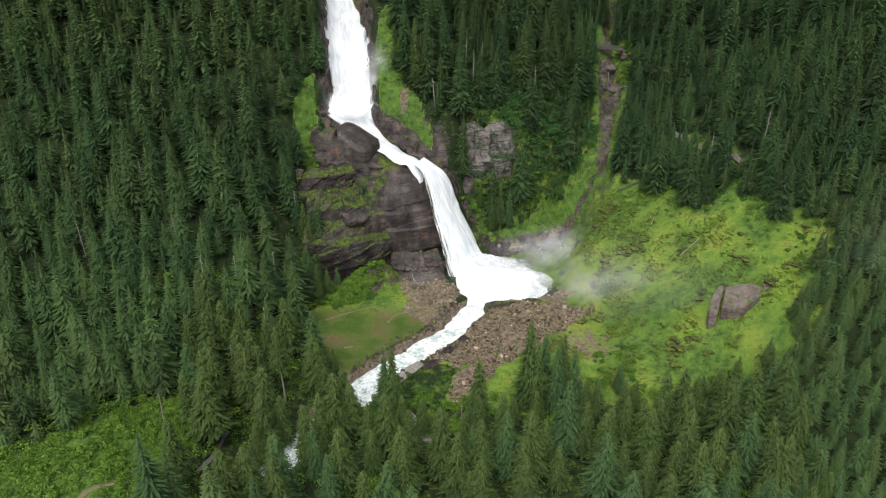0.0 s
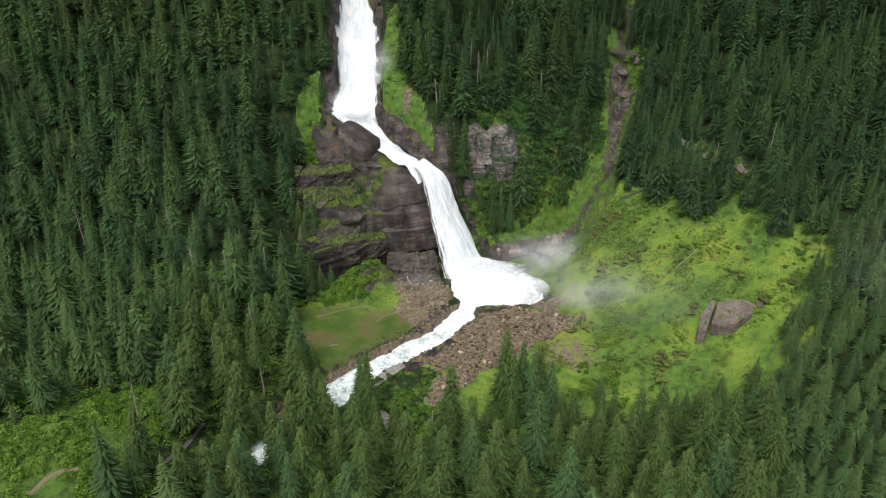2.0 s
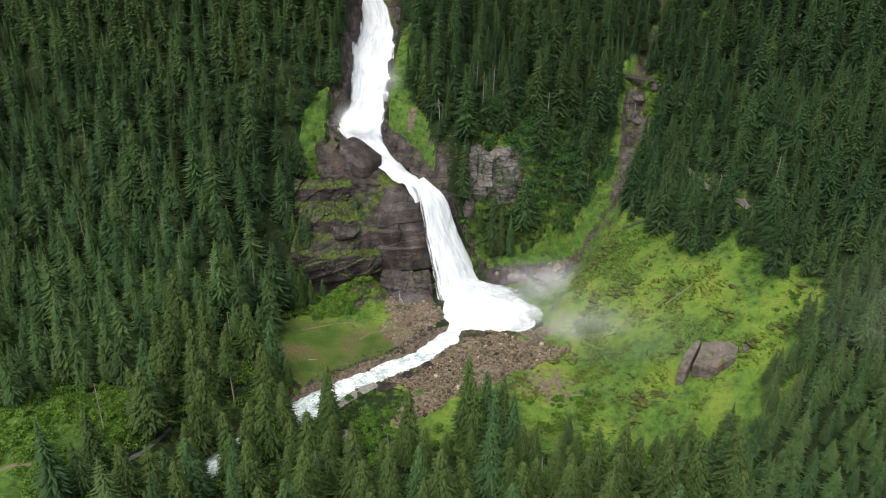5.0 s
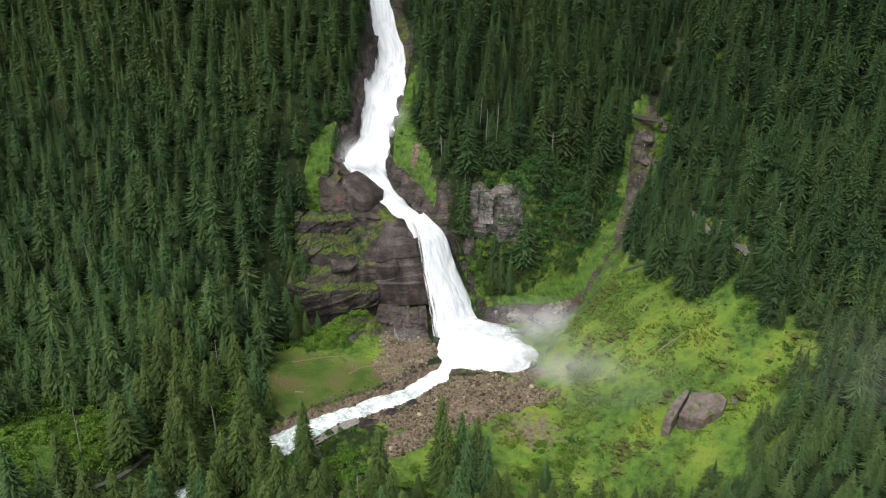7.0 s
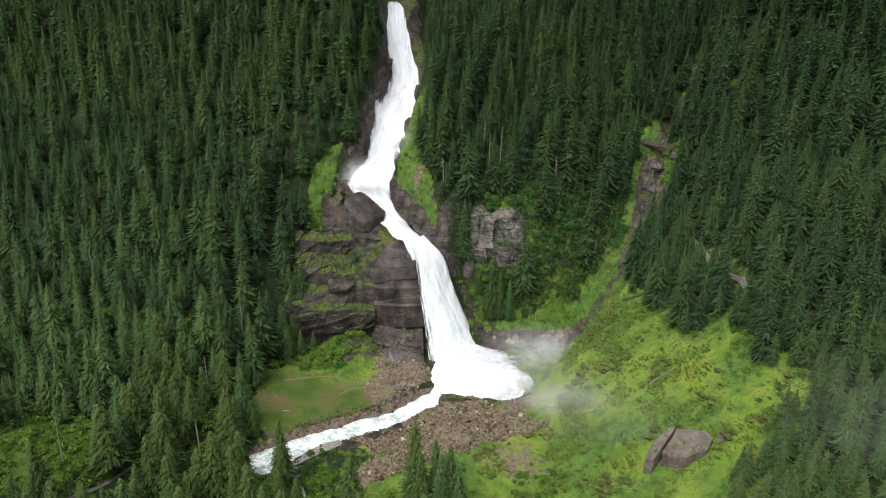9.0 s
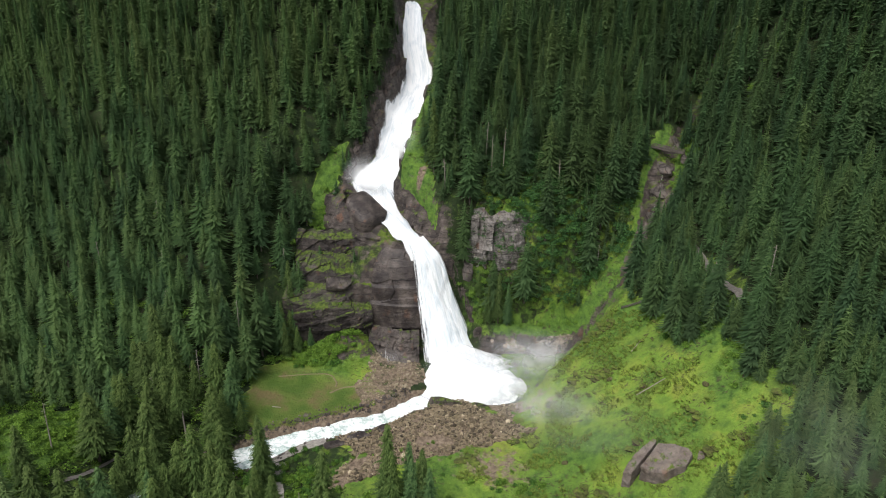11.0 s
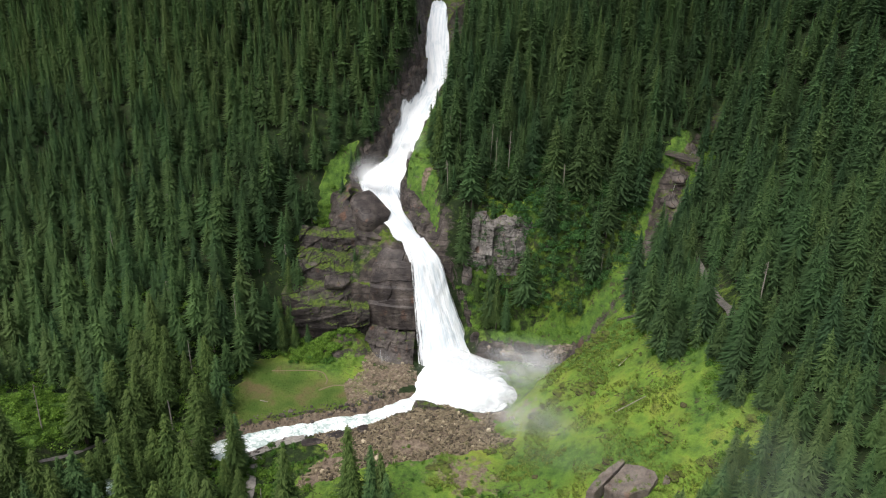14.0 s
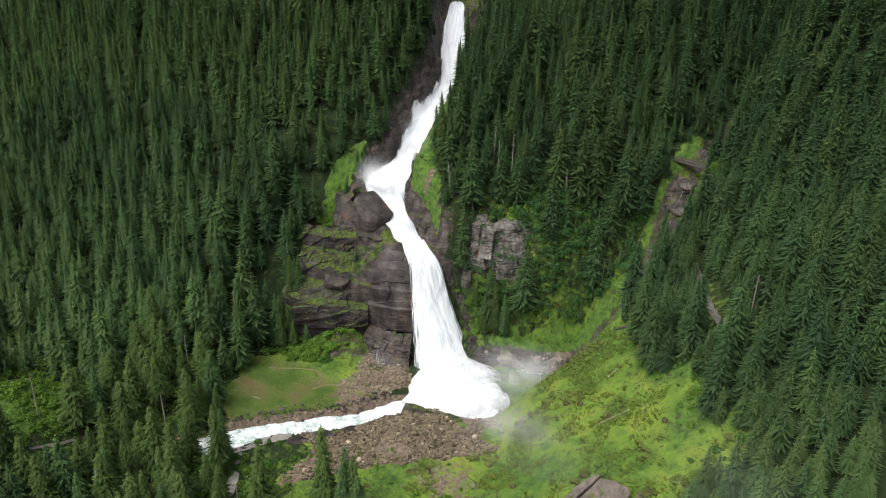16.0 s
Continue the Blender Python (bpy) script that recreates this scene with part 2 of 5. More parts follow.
def hummock_material():
    """Grassed knolls with brown earth on their steep sides, darkened in colour for the shade there."""
    n = Nodes("grassy_hummock")
    top = n.ramp(n.noise(2.5, 5, 0.7), (0.35, (0.05, 0.075, 0.016)), (0.65, (0.15, 0.19, 0.035)))
    earth = n.ramp(n.noise(1.2, 5, 0.7), (0.35, (0.022, 0.018, 0.01)), (0.65, (0.085, 0.062, 0.036)))
    n.bump(n.noise(0.6, 5, 0.7), 0.7, 0.3)
    return n.done(n.mix(n.math("ADD", level_faces(n, 0.55, 0.85), n.between(n.noise(4, 3), 0.4, 0.6, -0.5, 0.3)), earth, top))


def path_material(name, k):
    n = Nodes(name)
    col = n.ramp(n.noise(1.2, 6, 0.7), (0.3, (0.1 * k, 0.092 * k, 0.08 * k)), (0.65, (0.2 * k, 0.185 * k, 0.165 * k)))
    n.bump(n.noise(0.4, 5, 0.7), 0.5, 0.1)
    return n.done(col, 0.95)


GROUND = ground_material()
ROCK = rock_material("wet_brown_gneiss", 0.0, 0.02)
CLIFF = rock_material("cliff_gneiss", 0.1, 0.17, 0.5, 0.9, 0.9, 0.4, 0.85)
RUSTY = rock_material("reddish_gneiss", 0.1, 0.03, 0.55, 0.8, 1.0, 0.3, 0.5)
MOSSY = rock_material("mossy_gneiss", 0.0, 0.16)
SMOOTH = rock_material("dark_smooth_gneiss", 0.04, 0.0, 0.4, 0.35, 0.7, 0.3, 0.75)
PALE = rock_material("pale_grey_gneiss", 0.7, 0.05, 0.75, 1.0, 0.8, 0.6)
SLATE = rock_material("lichened_grey_brown_slab", 0.35, 0.03, 0.75, 0.7, 0.8, 0.2, tan=0.25, seams=0.2)
LEDGE = rock_material("pale_tan_ledge", 0.8, 0.03, 0.8, 0.8, 1.0, 0.2, tan=0.6)
BLOCK = rock_material("grey_brown_boulder", 0.2, 0.0, 0.75)
STONE, SCREE = stone_material("river_stone", 1.2), stone_material("rusty_scree", 0.8)
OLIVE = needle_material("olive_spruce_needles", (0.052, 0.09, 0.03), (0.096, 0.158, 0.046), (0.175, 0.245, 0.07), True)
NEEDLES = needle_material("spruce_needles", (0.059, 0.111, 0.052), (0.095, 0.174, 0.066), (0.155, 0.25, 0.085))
LEAVES = leaf_material("alder_leaves", (0.04, 0.085, 0.013), (0.1, 0.19, 0.023), (0.17, 0.29, 0.038))
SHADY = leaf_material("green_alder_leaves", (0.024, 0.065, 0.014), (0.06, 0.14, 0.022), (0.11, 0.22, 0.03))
BRUSH = leaf_material("dark_alder_leaves", (0.016, 0.045, 0.016), (0.04, 0.105, 0.027), (0.075, 0.165, 0.04))
TUSSOCK = leaf_material("tussock_grass", (0.06, 0.085, 0.018), (0.13, 0.18, 0.03), (0.22, 0.24, 0.05))
BARK = wood_material("spruce_bark", (0.05, 0.04, 0.033), (0.15, 0.125, 0.105))
SPLINTER = wood_material("splintered_brown_rubble", (0.14, 0.11, 0.068), (0.36, 0.3, 0.2))
DEADWOOD = wood_material("bleached_wood", (0.19, 0.165, 0.14), (0.4, 0.36, 0.31))
TIMBER = wood_material("weathered_timber", (0.05, 0.043, 0.037), (0.16, 0.14, 0.12))
HUMMOCK = hummock_material()
FALLING, RAPIDS, FOAM = fall_material(), river_material(), foam_material()
LICHEN = wood_material("weathered_brown_stone", (0.05, 0.047, 0.02), (0.12, 0.112, 0.05))
TRAIL = wood_material("trodden_earth", (0.13, 0.11, 0.06), (0.24, 0.2, 0.12))
SPRAY = spray_material(0.55)
PATH, SAND = path_material("gravel_path", 1.0), path_material("pale_wet_gravel", 1.7)

# ---- lie of the land ----


def smax(a, b, k):
    return 0.5 * (a + b + np.sqrt((a - b) ** 2 + k * k))


def smin(a, b, k):
    return 0.5 * (a + b - np.sqrt((a - b) ** 2 + k * k))


def step(a, b, v):
    t = np.clip((v - a) / (b - a), 0, 1)
    return t * t * (3 - 2 * t)


def hump(x, y, cx, cy, rx, ry, turn=0.0):
    c, s = math.cos(math.radians(turn)), math.sin(math.radians(turn))
    u, v = (x - cx) * c + (y - cy) * s, (y - cy) * c - (x - cx) * s
    return np.exp(-((u / rx) ** 2 + (v / ry) ** 2))


def off_line(x, y, line):
    """Distance from a polyline, and the share of its length where the nearest point lies."""
    best, along = np.full(np.shape(x), 1e9), np.zeros(np.shape(x))
    n = len(line) - 1
    for i in range(n):
        (ax, ay), (bx, by) = line[i][:2], line[i + 1][:2]
        k = np.clip(((x - ax) * (bx - ax) + (y - ay) * (by - ay)) / ((bx - ax) ** 2 + (by - ay) ** 2), 0, 1)
        d = np.hypot(x - ax - k * (bx - ax), y - ay - k * (by - ay))
        along = np.where(d < best, (i + k) / n, along)
        best = np.minimum(best, d)
    return best, along


def lattice(ix, iy, seed):
    h = (ix.astype(np.int64) * 374761393 + iy.astype(np.int64) * 668265263 + seed * 974634777) & 0x7FFFFFFF
    h = ((h ^ (h >> 13)) * 1274126177) & 0x7FFFFFFF
    return ((h ^ (h >> 16)) & 0xFFFF) / 65535.0


def rough(x, y, size, seed=0, octaves=3):
    """Smooth random relief from -1 to 1, with finer octaves on top."""
    total, amp, norm = 0.0, 1.0, 0.0
    for o in range(octaves):
        u, v = np.asarray(x) / size + 31.7 * o, np.asarray(y) / size + 17.3 * o
        ix, iy = np.floor(u), np.floor(v)
        fx, fy = u - ix, v - iy
        fx, fy = fx * fx * (3 - 2 * fx), fy * fy * (3 - 2 * fy)
        a, b = lattice(ix, iy, seed + o), lattice(ix + 1, iy, seed + o)
        c, d = lattice(ix, iy + 1, seed + o), lattice(ix + 1, iy + 1, seed + o)
        total = total + amp * (2 * (a + (b - a) * fx + (c - a) * fy + (a - b - c + d) * fx * fy) - 1)
        norm, amp, size = norm + amp, amp * 0.5, size * 0.5
    return total / norm


RIVER = [(30, 290), (13, 272), (3, 256), (-13, 241), (-26, 228), (-34, 218), (-47, 200), (-60, 176), (-70, 156), (-72, 130), (-60, 80), (-40, -200)]
RAVINE = [(42, 314), (53, 326), (63, 335), (74, 343), (84, 349), (91, 370), (93, 398), (104, 440), (112, 500), (118, 600)]
FALL = [(24, 298), (12, 306), (-6, 317), (-23, 327), (-36, 333), (-46, 342), (-47, 356), (-48, 372), (-51, 399), (-56, 430), (-64, 443), (-74, 462), (-88, 495), (-120, 640)]
FALL_BED = (-3, 20, 50, 55, 63, 70, 74, 79, 96, 110, 127, 149, 162, 270)


def cliff_foot(x):
    return np.interp(x, (-90, -57, -40, -23, 0, 12, 24, 32, 50, 60, 72, 92, 125, 220, 500), (262, 285, 292, 304.5, 314, 322, 326, 328.5, 336, 343, 350, 358, 425, 540, 700))


def plain_height(x, y):
    """The lie of the land without the fine relief."""
    floor = -3 + 0.02 * (y - 250) + 7.5 * hump(x, y, 34, 258, 24, 20, 20) + 3 * hump(x, y, 60, 215, 40, 30)
    bank = smin(0.6 * (-72 - x) + 0.35 * (175 - y), 20 + 0 * x, 8) * step(228, 170, y)
    side = -1.45 * (x + 62)
    left = smax(smin(0.82 * (y - 222), side, 10), bank, 6)
    high = smin(0.82 * (y - 222), side + 2.2 * np.maximum(y - 272, 0), 10)
    d = y - cliff_foot(x)
    upper = np.interp(y, (280, 300, 322, 340, 366, 392, 460, 800, 2200), (20, 33, 56, 77, 99, 117, 156, 370, 900))
    west = smin(np.interp(d, (-14, 0, 3.5, 8, 30), (-1, 6, 32, 42, 130)), upper, 4)
    east = np.interp(d, (-8.5, -6.5, 0, 4, 10, 18, 30, 56, 145, 500, 2000), (-1, 10.5, 16, 32, 52, 70, 84, 102, 156, 370, 900))
    k = step(-12, 22, x)
    back = west * (1 - k) + east * k
    k = step(-95, -55, x)
    back = np.where(d > -30, smax(smax(left, high, 3), 0 * x, 6) * (1 - k) + back * k, -20)
    fan = 11 + 0.58 * (x - 86) + 0.28 * (y - 242) + 0.3 * np.maximum(y - 320, 0) + 13 * hump(x, y, 152, 306, 42, 42)
    near = 0.55 * (x - 124) + 0.62 * (y - 237) + 34
    fan = smin(fan, near, 6)
    past = 0.57 * (y - 315) - 0.82 * (x - 76)
    fan = fan - 1.2 * smax(past + 0.5, 0 * x, 1.2) * step(356, 336, y) * step(262, 284, y)
    land = smax(floor, left, 4)
    land = smax(land, back, 4)
    land = smax(land, fan, 6)
    return land


def height(x, y):
    land = plain_height(x, y) + 9 * hump(x, y, -33, 292, 12, 7, 30)
    d, a = off_line(x, y, RAVINE)
    land = land - (4 - 2 * step(0.5, 0.3, a)) * np.exp(-(d / 6) ** 2) * step(0.02, 0.15, a)
    d, a = off_line(x, y, FALL)
    bed = np.interp(a * (len(FALL) - 1), range(len(FALL)), FALL_BED)
    land = land - np.maximum(land - bed + 2, 0) * np.exp(-(d / 13.5) ** 8) * step(0.1, 0.2, a)
    d, a = off_line(x, y, RIVER)
    land = land - (land + 4 + 6 * a) * np.exp(-(d / (7.0 - 2.8 * step(0.46, 0.54, a))) ** 4)
    d = np.hypot((x - 31) / 23, (y - 292) / 13)
    land = land - np.maximum(land + 4, 0) * np.exp(-d ** 4) * step(40, 20, land)
    return land


def ground(x, y):
    """The land with its relief: strata on the cliffs, tussocks on the fan, rubble by the pool."""
    land = height(x, y)
    steep = np.hypot(height(x + 1.5, y) - land, height(x, y + 1.5) - land) / 1.5
    crag = step(0.9, 1.7, steep) * step(-95, -62, x) * step(120, 70, x)
    wx, wy = x + 2.5 * rough(x, y, 11, 61), y + 2.5 * rough(x, y, 11, 62)
    block = lattice(np.floor((wx + 0.55 * wy) / 7.5), np.floor((wy - 0.55 * wx) / 4.2), 63) - 0.5
    chip = lattice(np.floor((wx + 0.3 * wy) / 3.1), np.floor((wy - 0.3 * wx) / 2.3), 64) - 0.5
    ledge = 6.5 + 1.5 * rough(x, y, 30, 9, 2)
    strata = land / ledge + 0.25 * rough(x, y, 18, 12)
    strata = (np.floor(strata) + step(0.4, 0.9, strata - np.floor(strata))) * ledge - land
    land = land + crag * (0.7 * strata * step(95, 70, land) + 2.8 * block + 1.3 * chip + 0.6 * rough(x, y, 3, 2))
    soft = 1 - crag
    hummock = np.maximum(rough(x, y, 3.6, 4) - 0.1, 0)
    land = land + soft * (1.6 * rough(x, y, 26, 3) * step(3, 14, land) + 1.9 * hummock * step(2, 12, land) * step(-0.3, 0.3, rough(x, y, 22, 15, 2)) + 0.2 * rough(x, y, 2.6, 14))
    heap = hump(x, y, 30, 250, 32, 20)
    return land + heap * (0.9 * rough(x, y, 4, 5) + 0.6 * rough(x, y, 12, 6))


def inside(x, y, poly):
    hit = np.zeros(np.shape(x), bool)
    for (ax, ay), (bx, by) in zip(poly, poly[1:] + poly[:1]):
        cross = (ay > y) != (by > y)
        hit ^= cross & (x < (bx - ax) * (y - ay) / ((by - ay) or 1e-9) + ax)
    return hit


def within(x, y, poly, ragged=4.0):
    """Inside a patch with a ragged edge."""
    return inside(x + ragged * rough(x, y, 9, 71), y + ragged * rough(x, y, 9, 72), poly)


FAN = [(88, 326), (99, 313), (107, 299), (111, 286), (118, 282), (128, 282), (128, 273), (133, 264), (142, 257), (146, 248), (141, 238), (138, 228), (131, 218), (124, 209), (112, 204), (95, 211), (75, 212), (58, 211), (50, 224), (44, 238), (52, 262), (60, 280), (64, 300), (74, 318)]
MEADOW = [(-58, 249), (-56, 238), (-44, 226), (-34, 226), (-6, 252), (-4, 268), (-14, 284), (-28, 298), (-46, 288), (-56, 280), (-60, 262)]
RUBBLE = [(18, 266), (26, 279), (54, 273), (66, 262), (52, 246), (36, 234), (22, 228), (14, 214), (4, 206), (0, 212), (4, 226), (-6, 234), (4, 246)]
GLADE = [(-150, 152), (-134, 160), (-118, 180), (-110, 208), (-100, 214), (-92, 206), (-91, 194), (-83, 184), (-86, 172), (-82, 164), (-82, 146), (-104, 132), (-140, 130)]
GREEN_WEST = [(-66, 350), (-72, 342), (-69, 326), (-64, 304), (-60, 290), (-52, 294), (-54, 312), (-60, 330)]
GREEN_EAST = [(-28, 392), (-34, 360), (-30, 342), (-10, 328), (-4, 331), (-15, 346), (-20, 370)]
CAP = [(20, 339), (26, 344), (36, 349), (44, 354), (47, 349), (40, 345), (30, 341)]
PATHVIEW = [(116, 326), (119, 332), (124, 325), (132, 305), (137.5, 291), (135.5, 283), (129, 289), (121.5, 306)]
CRAG = [(8, 326), (11, 336), (22, 338), (32, 342), (40, 347), (43, 345), (37, 335), (27, 330)]
SHELF = [(28, 321), (34, 329), (50, 337), (62, 345), (74, 352), (86, 354), (82, 347), (66, 339), (54, 330), (42, 324)]
FLANK = [(88, 330), (76, 319), (66, 303), (56, 288), (48, 300), (42, 316), (53, 328), (64, 338), (76, 347), (88, 352)]
BRIDGE_GREEN = [(86, 368), (98, 366), (105, 385), (104, 399), (97, 403), (86, 400)]
TALUS = [(-22, 296), (-19, 282), (-20, 270), (-10, 258), (0, 262), (7, 276), (8, 288), (4, 300), (-8, 302)]
FOOT = [(8, 234), (30, 230), (48, 238), (62, 216), (52, 203), (10, 203)]
PATHSIDE = [(-40, 212), (-8, 242), (8, 232), (12, 204), (10, 186), (0, 186), (-10, 196), (-32, 198)]
LEDGES = [(-64, 298), (-60, 320), (-44, 320), (-28, 313), (-38, 302), (-50, 295)]

# walking tracks
TRACKS = {
    "hillside": ([(110, 344), (114, 336), (117.2, 329), (121.2, 319.5), (125.8, 309), (129.5, 301), (132.5, 293)], 1.3),
    "riverside": ([(-20, 216), (-17.5, 209), (-12, 202), (-7, 193), (-3, 187)], 2.0),
    "meadow": ([(-52, 261), (-41, 268), (-33, 271.5), (-27, 269), (-25, 265)], 0.4),
    "scree": ([(-25, 260), (-21.5, 266), (-15, 270), (-8, 272)], 0.5),
    "glade": ([(-78, 194), (-78.4, 187), (-78.5, 176), (-79.7, 167)], 0.7),
    "glade_edge": ([(-114, 128), (-106.7, 137.5), (-103, 147.5), (-97, 151.5)], 0.7),
}


def grown(poly, by):
    """The patch with its edge moved outwards."""
    cx, cy = sum(p[0] for p in poly) / len(poly), sum(p[1] for p in poly) / len(poly)
    return [(x + by * (x - cx) / math.hypot(x - cx, y - cy), y + by * (y - cy) / math.hypot(x - cx, y - cy)) for x, y in poly]


def track_gap(x, y):
    return np.minimum.reduce([off_line(x, y, line)[0] / wide for line, wide in TRACKS.values()])


def graded(lo, a, b, hi, fine):
    """Grid lines: fine between a and b, wider and wider outside."""
    core = np.arange(a, b + fine, fine)
    up, gap = [], fine
    while core[-1] + sum(up) < hi:
        gap *= 1.1
        up.append(gap)
    down, gap = [], fine
    while core[0] - sum(down) > lo:
        gap *= 1.1
        down.append(gap)
    return np.concatenate([core[0] - np.cumsum(down)[::-1], core, core[-1] + np.cumsum(up)])


def link(name, co, faces, mat, parent=None, smooth=False, label="", normals=None, **attrs):
    """One mesh object from arrays: corners and equal-sided faces, with values on the corners."""
    co, faces = np.asarray(co, np.float32), np.asarray(faces, np.int32)
    me = bpy.data.meshes.new(name)
    me.vertices.add(len(co))
    me.vertices.foreach_set("co", co.ravel())
    me.loops.add(faces.size)
    me.loops.foreach_set("vertex_index", faces.ravel())
    me.polygons.add(len(faces))
    me.polygons.foreach_set("loop_start", np.arange(0, faces.size, faces.shape[1], dtype=np.int32))
    me.polygons.foreach_set("use_smooth", np.broadcast_to(smooth, len(faces)).astype(bool))
    for key, values in attrs.items():
        me.attributes.new(key, "FLOAT", "POINT").data.foreach_set("value", np.asarray(values, np.float32).ravel())
    me.update(calc_edges=True)
    if normals is not None:
        normals = normals / np.linalg.norm(normals, axis=1)[:, None]
        me.attributes.new("custom_normal", "FLOAT_VECTOR", "POINT").data.foreach_set("vector", normals.astype(np.float32).ravel())
    me.materials.append(mat)
    ob = new(name, me)
    ob.parent = parent
    if label:
        tagged(ob, label)
    return ob


def sheet_faces(nu, nv):
    i = np.arange(nu * nv).reshape(nv, nu)
    return np.stack([i[:-1, :-1], i[:-1, 1:], i[1:, 1:], i[1:, :-1]], -1).reshape(-1, 4)


def part(name, bm, mat, parent=None, label="", smooth=False):
    me = bpy.data.meshes.new(name)
    bm.to_mesh(me)
    bm.free()
    me.materials.append(mat)
    for p in me.polygons:
        p.use_smooth = smooth
    ob = new(name, me)
    ob.parent = parent
    if label:
        tagged(ob, label)
    return ob


# ---- ground ----
gx, gy = graded(-2500, -130, 185, 2500, 1.3), graded(-1500, 145, 420, 3000, 1.3)
X, Y = np.meshgrid(gx, gy)
Z = ground(X, Y)
slope = np.hypot(np.gradient(height(X, Y), gx, axis=1), np.gradient(height(X, Y), gy, axis=0))
fall_d, fall_a = off_line(X, Y, FALL)
rav_d, rav_a = off_line(X, Y, RAVINE)
riv_d, riv_a = off_line(X, Y, RIVER)
east_bank = X > np.interp(Y, (325, 345, 372, 399, 430, 462), (-22, -46, -48, -51, -56, -74))
near_fall = step(17 - 2.5 * east_bank, 12.5 - 1.5 * east_bank, fall_d) * step(0.08, 0.2, fall_a)
cliff_zone = step(-66, -58, X) * step(26 - 20 * step(312, 318, Y), 12 - 14 * step(312, 318, Y), X) * step(276, 284, Y) * step(342, 325, Y)
rock = np.clip(np.maximum.reduce([
    step(1.0, 1.5, slope) * (0.35 + 0.45 * cliff_zone),
    0.8 * near_fall, 0.58 * cliff_zone * step(0.35, 0.7, slope),
    0.8 * step(4.2, 2.2, rav_d - 3.4 * np.exp(-((Y - 380) / 14) ** 2)) * step(0.36, 0.46, rav_a), 0.52 * step(2.8 + 3.5 * step(0.27, 0.05, rav_a), 1.2 + 3.0 * step(0.27, 0.05, rav_a), rav_d),
    0.4 * within(X, Y, CRAG), 0.42 * within(X, Y, SHELF) * step(0.0, 0.3, rough(X, Y, 9, 99, 2)), 0.44 * within(X, Y, FLANK)]), 0, 1)
rock = np.where(within(X, Y, GREEN_EAST, 6.0) | within(X, Y, GREEN_WEST, 6.0), np.minimum(rock, 0.4 + 0.14 * rough(X, Y, 6, 97, 2)), rock)
rock = np.where(within(X, Y, LEDGES), np.minimum(rock, 0.5), rock)
face = Y - cliff_foot(X)
rock = np.maximum(rock, 0.85 * step(20, 26, X) * step(72, 66, X) * step(-11, -9, face) * step(-5.5, -6.5, face))
bare = np.maximum.reduce([0.58 * hump(X, Y, 56, 240, 24, 17), 0.5 * hump(X, Y, 65, 279, 11, 17), 0.56 * within(X, Y, TALUS), 0.8 * within(X, Y, RUBBLE, 8.0), 0.75 * step(9, 7.2, riv_d) * step(0.62, 0.5, riv_a), 0.75 * hump(X, Y, -4, 286, 12, 10), 0.9 * hump(X, Y, 42, 277, 24, 7), 0.9 * hump(X, Y, -18, 344, 3, 4)])
open_land = within(X, Y, grown(FAN, 8)) | within(X, Y, MEADOW) | within(X, Y, GLADE) | within(X, Y, RUBBLE) | within(X, Y, GREEN_EAST) | within(X, Y, GREEN_WEST) | within(X, Y, SHELF) | within(X, Y, FOOT) | within(X, Y, FLANK) | within(X, Y, CAP)
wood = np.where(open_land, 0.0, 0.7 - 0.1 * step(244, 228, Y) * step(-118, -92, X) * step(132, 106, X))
lush = np.maximum.reduce([1.0 * within(X, Y, GREEN_EAST), 1.0 * within(X, Y, GREEN_WEST), 1.0 * within(X, Y, GLADE), 0.8 * within(X, Y, SHELF), 0.8 * within(X, Y, CAP), 0.35 * within(X, Y, FLANK), 0.8 * step(9, 5, rav_d) * step(0.7, 0.6, rav_a), 1.0 * within(X, Y, BRIDGE_GREEN),
                          hump(X, Y, 92, 314, 16, 14), 0.9 * hump(X, Y, 76, 310, 6, 16, -30), 0.8 * hump(X, Y, 132, 262, 10, 16), hump(X, Y, 122, 285, 14, 9), 0.35 * hump(X, Y, 62, 226, 16, 14), 0.45 * within(X, Y, FOOT), 0.5 * step(240, 224, Y) * step(-118, -92, X) * step(132, 106, X), 0.6 * hump(X, Y, -40, 284, 20, 8)])
turf = within(X, Y, MEADOW) * step(276, 262, Y) * step(-2, -12, X)
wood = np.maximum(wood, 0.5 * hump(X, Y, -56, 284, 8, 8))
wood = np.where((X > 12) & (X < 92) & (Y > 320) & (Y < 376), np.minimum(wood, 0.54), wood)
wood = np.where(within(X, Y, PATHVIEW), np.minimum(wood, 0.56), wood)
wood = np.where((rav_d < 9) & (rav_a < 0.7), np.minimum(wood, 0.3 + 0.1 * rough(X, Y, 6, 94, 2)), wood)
sheet_smooth = (rock.ravel()[sheet_faces(len(gx), len(gy))].mean(1) < 0.45)
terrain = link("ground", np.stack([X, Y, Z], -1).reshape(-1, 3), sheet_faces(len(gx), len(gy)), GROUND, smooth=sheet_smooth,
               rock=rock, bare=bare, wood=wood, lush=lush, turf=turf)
tagged(terrain, "steep alpine valley head of grass, forest floor and wet rock", "ground", kind="structure")

GXI, GYI = gx, gy


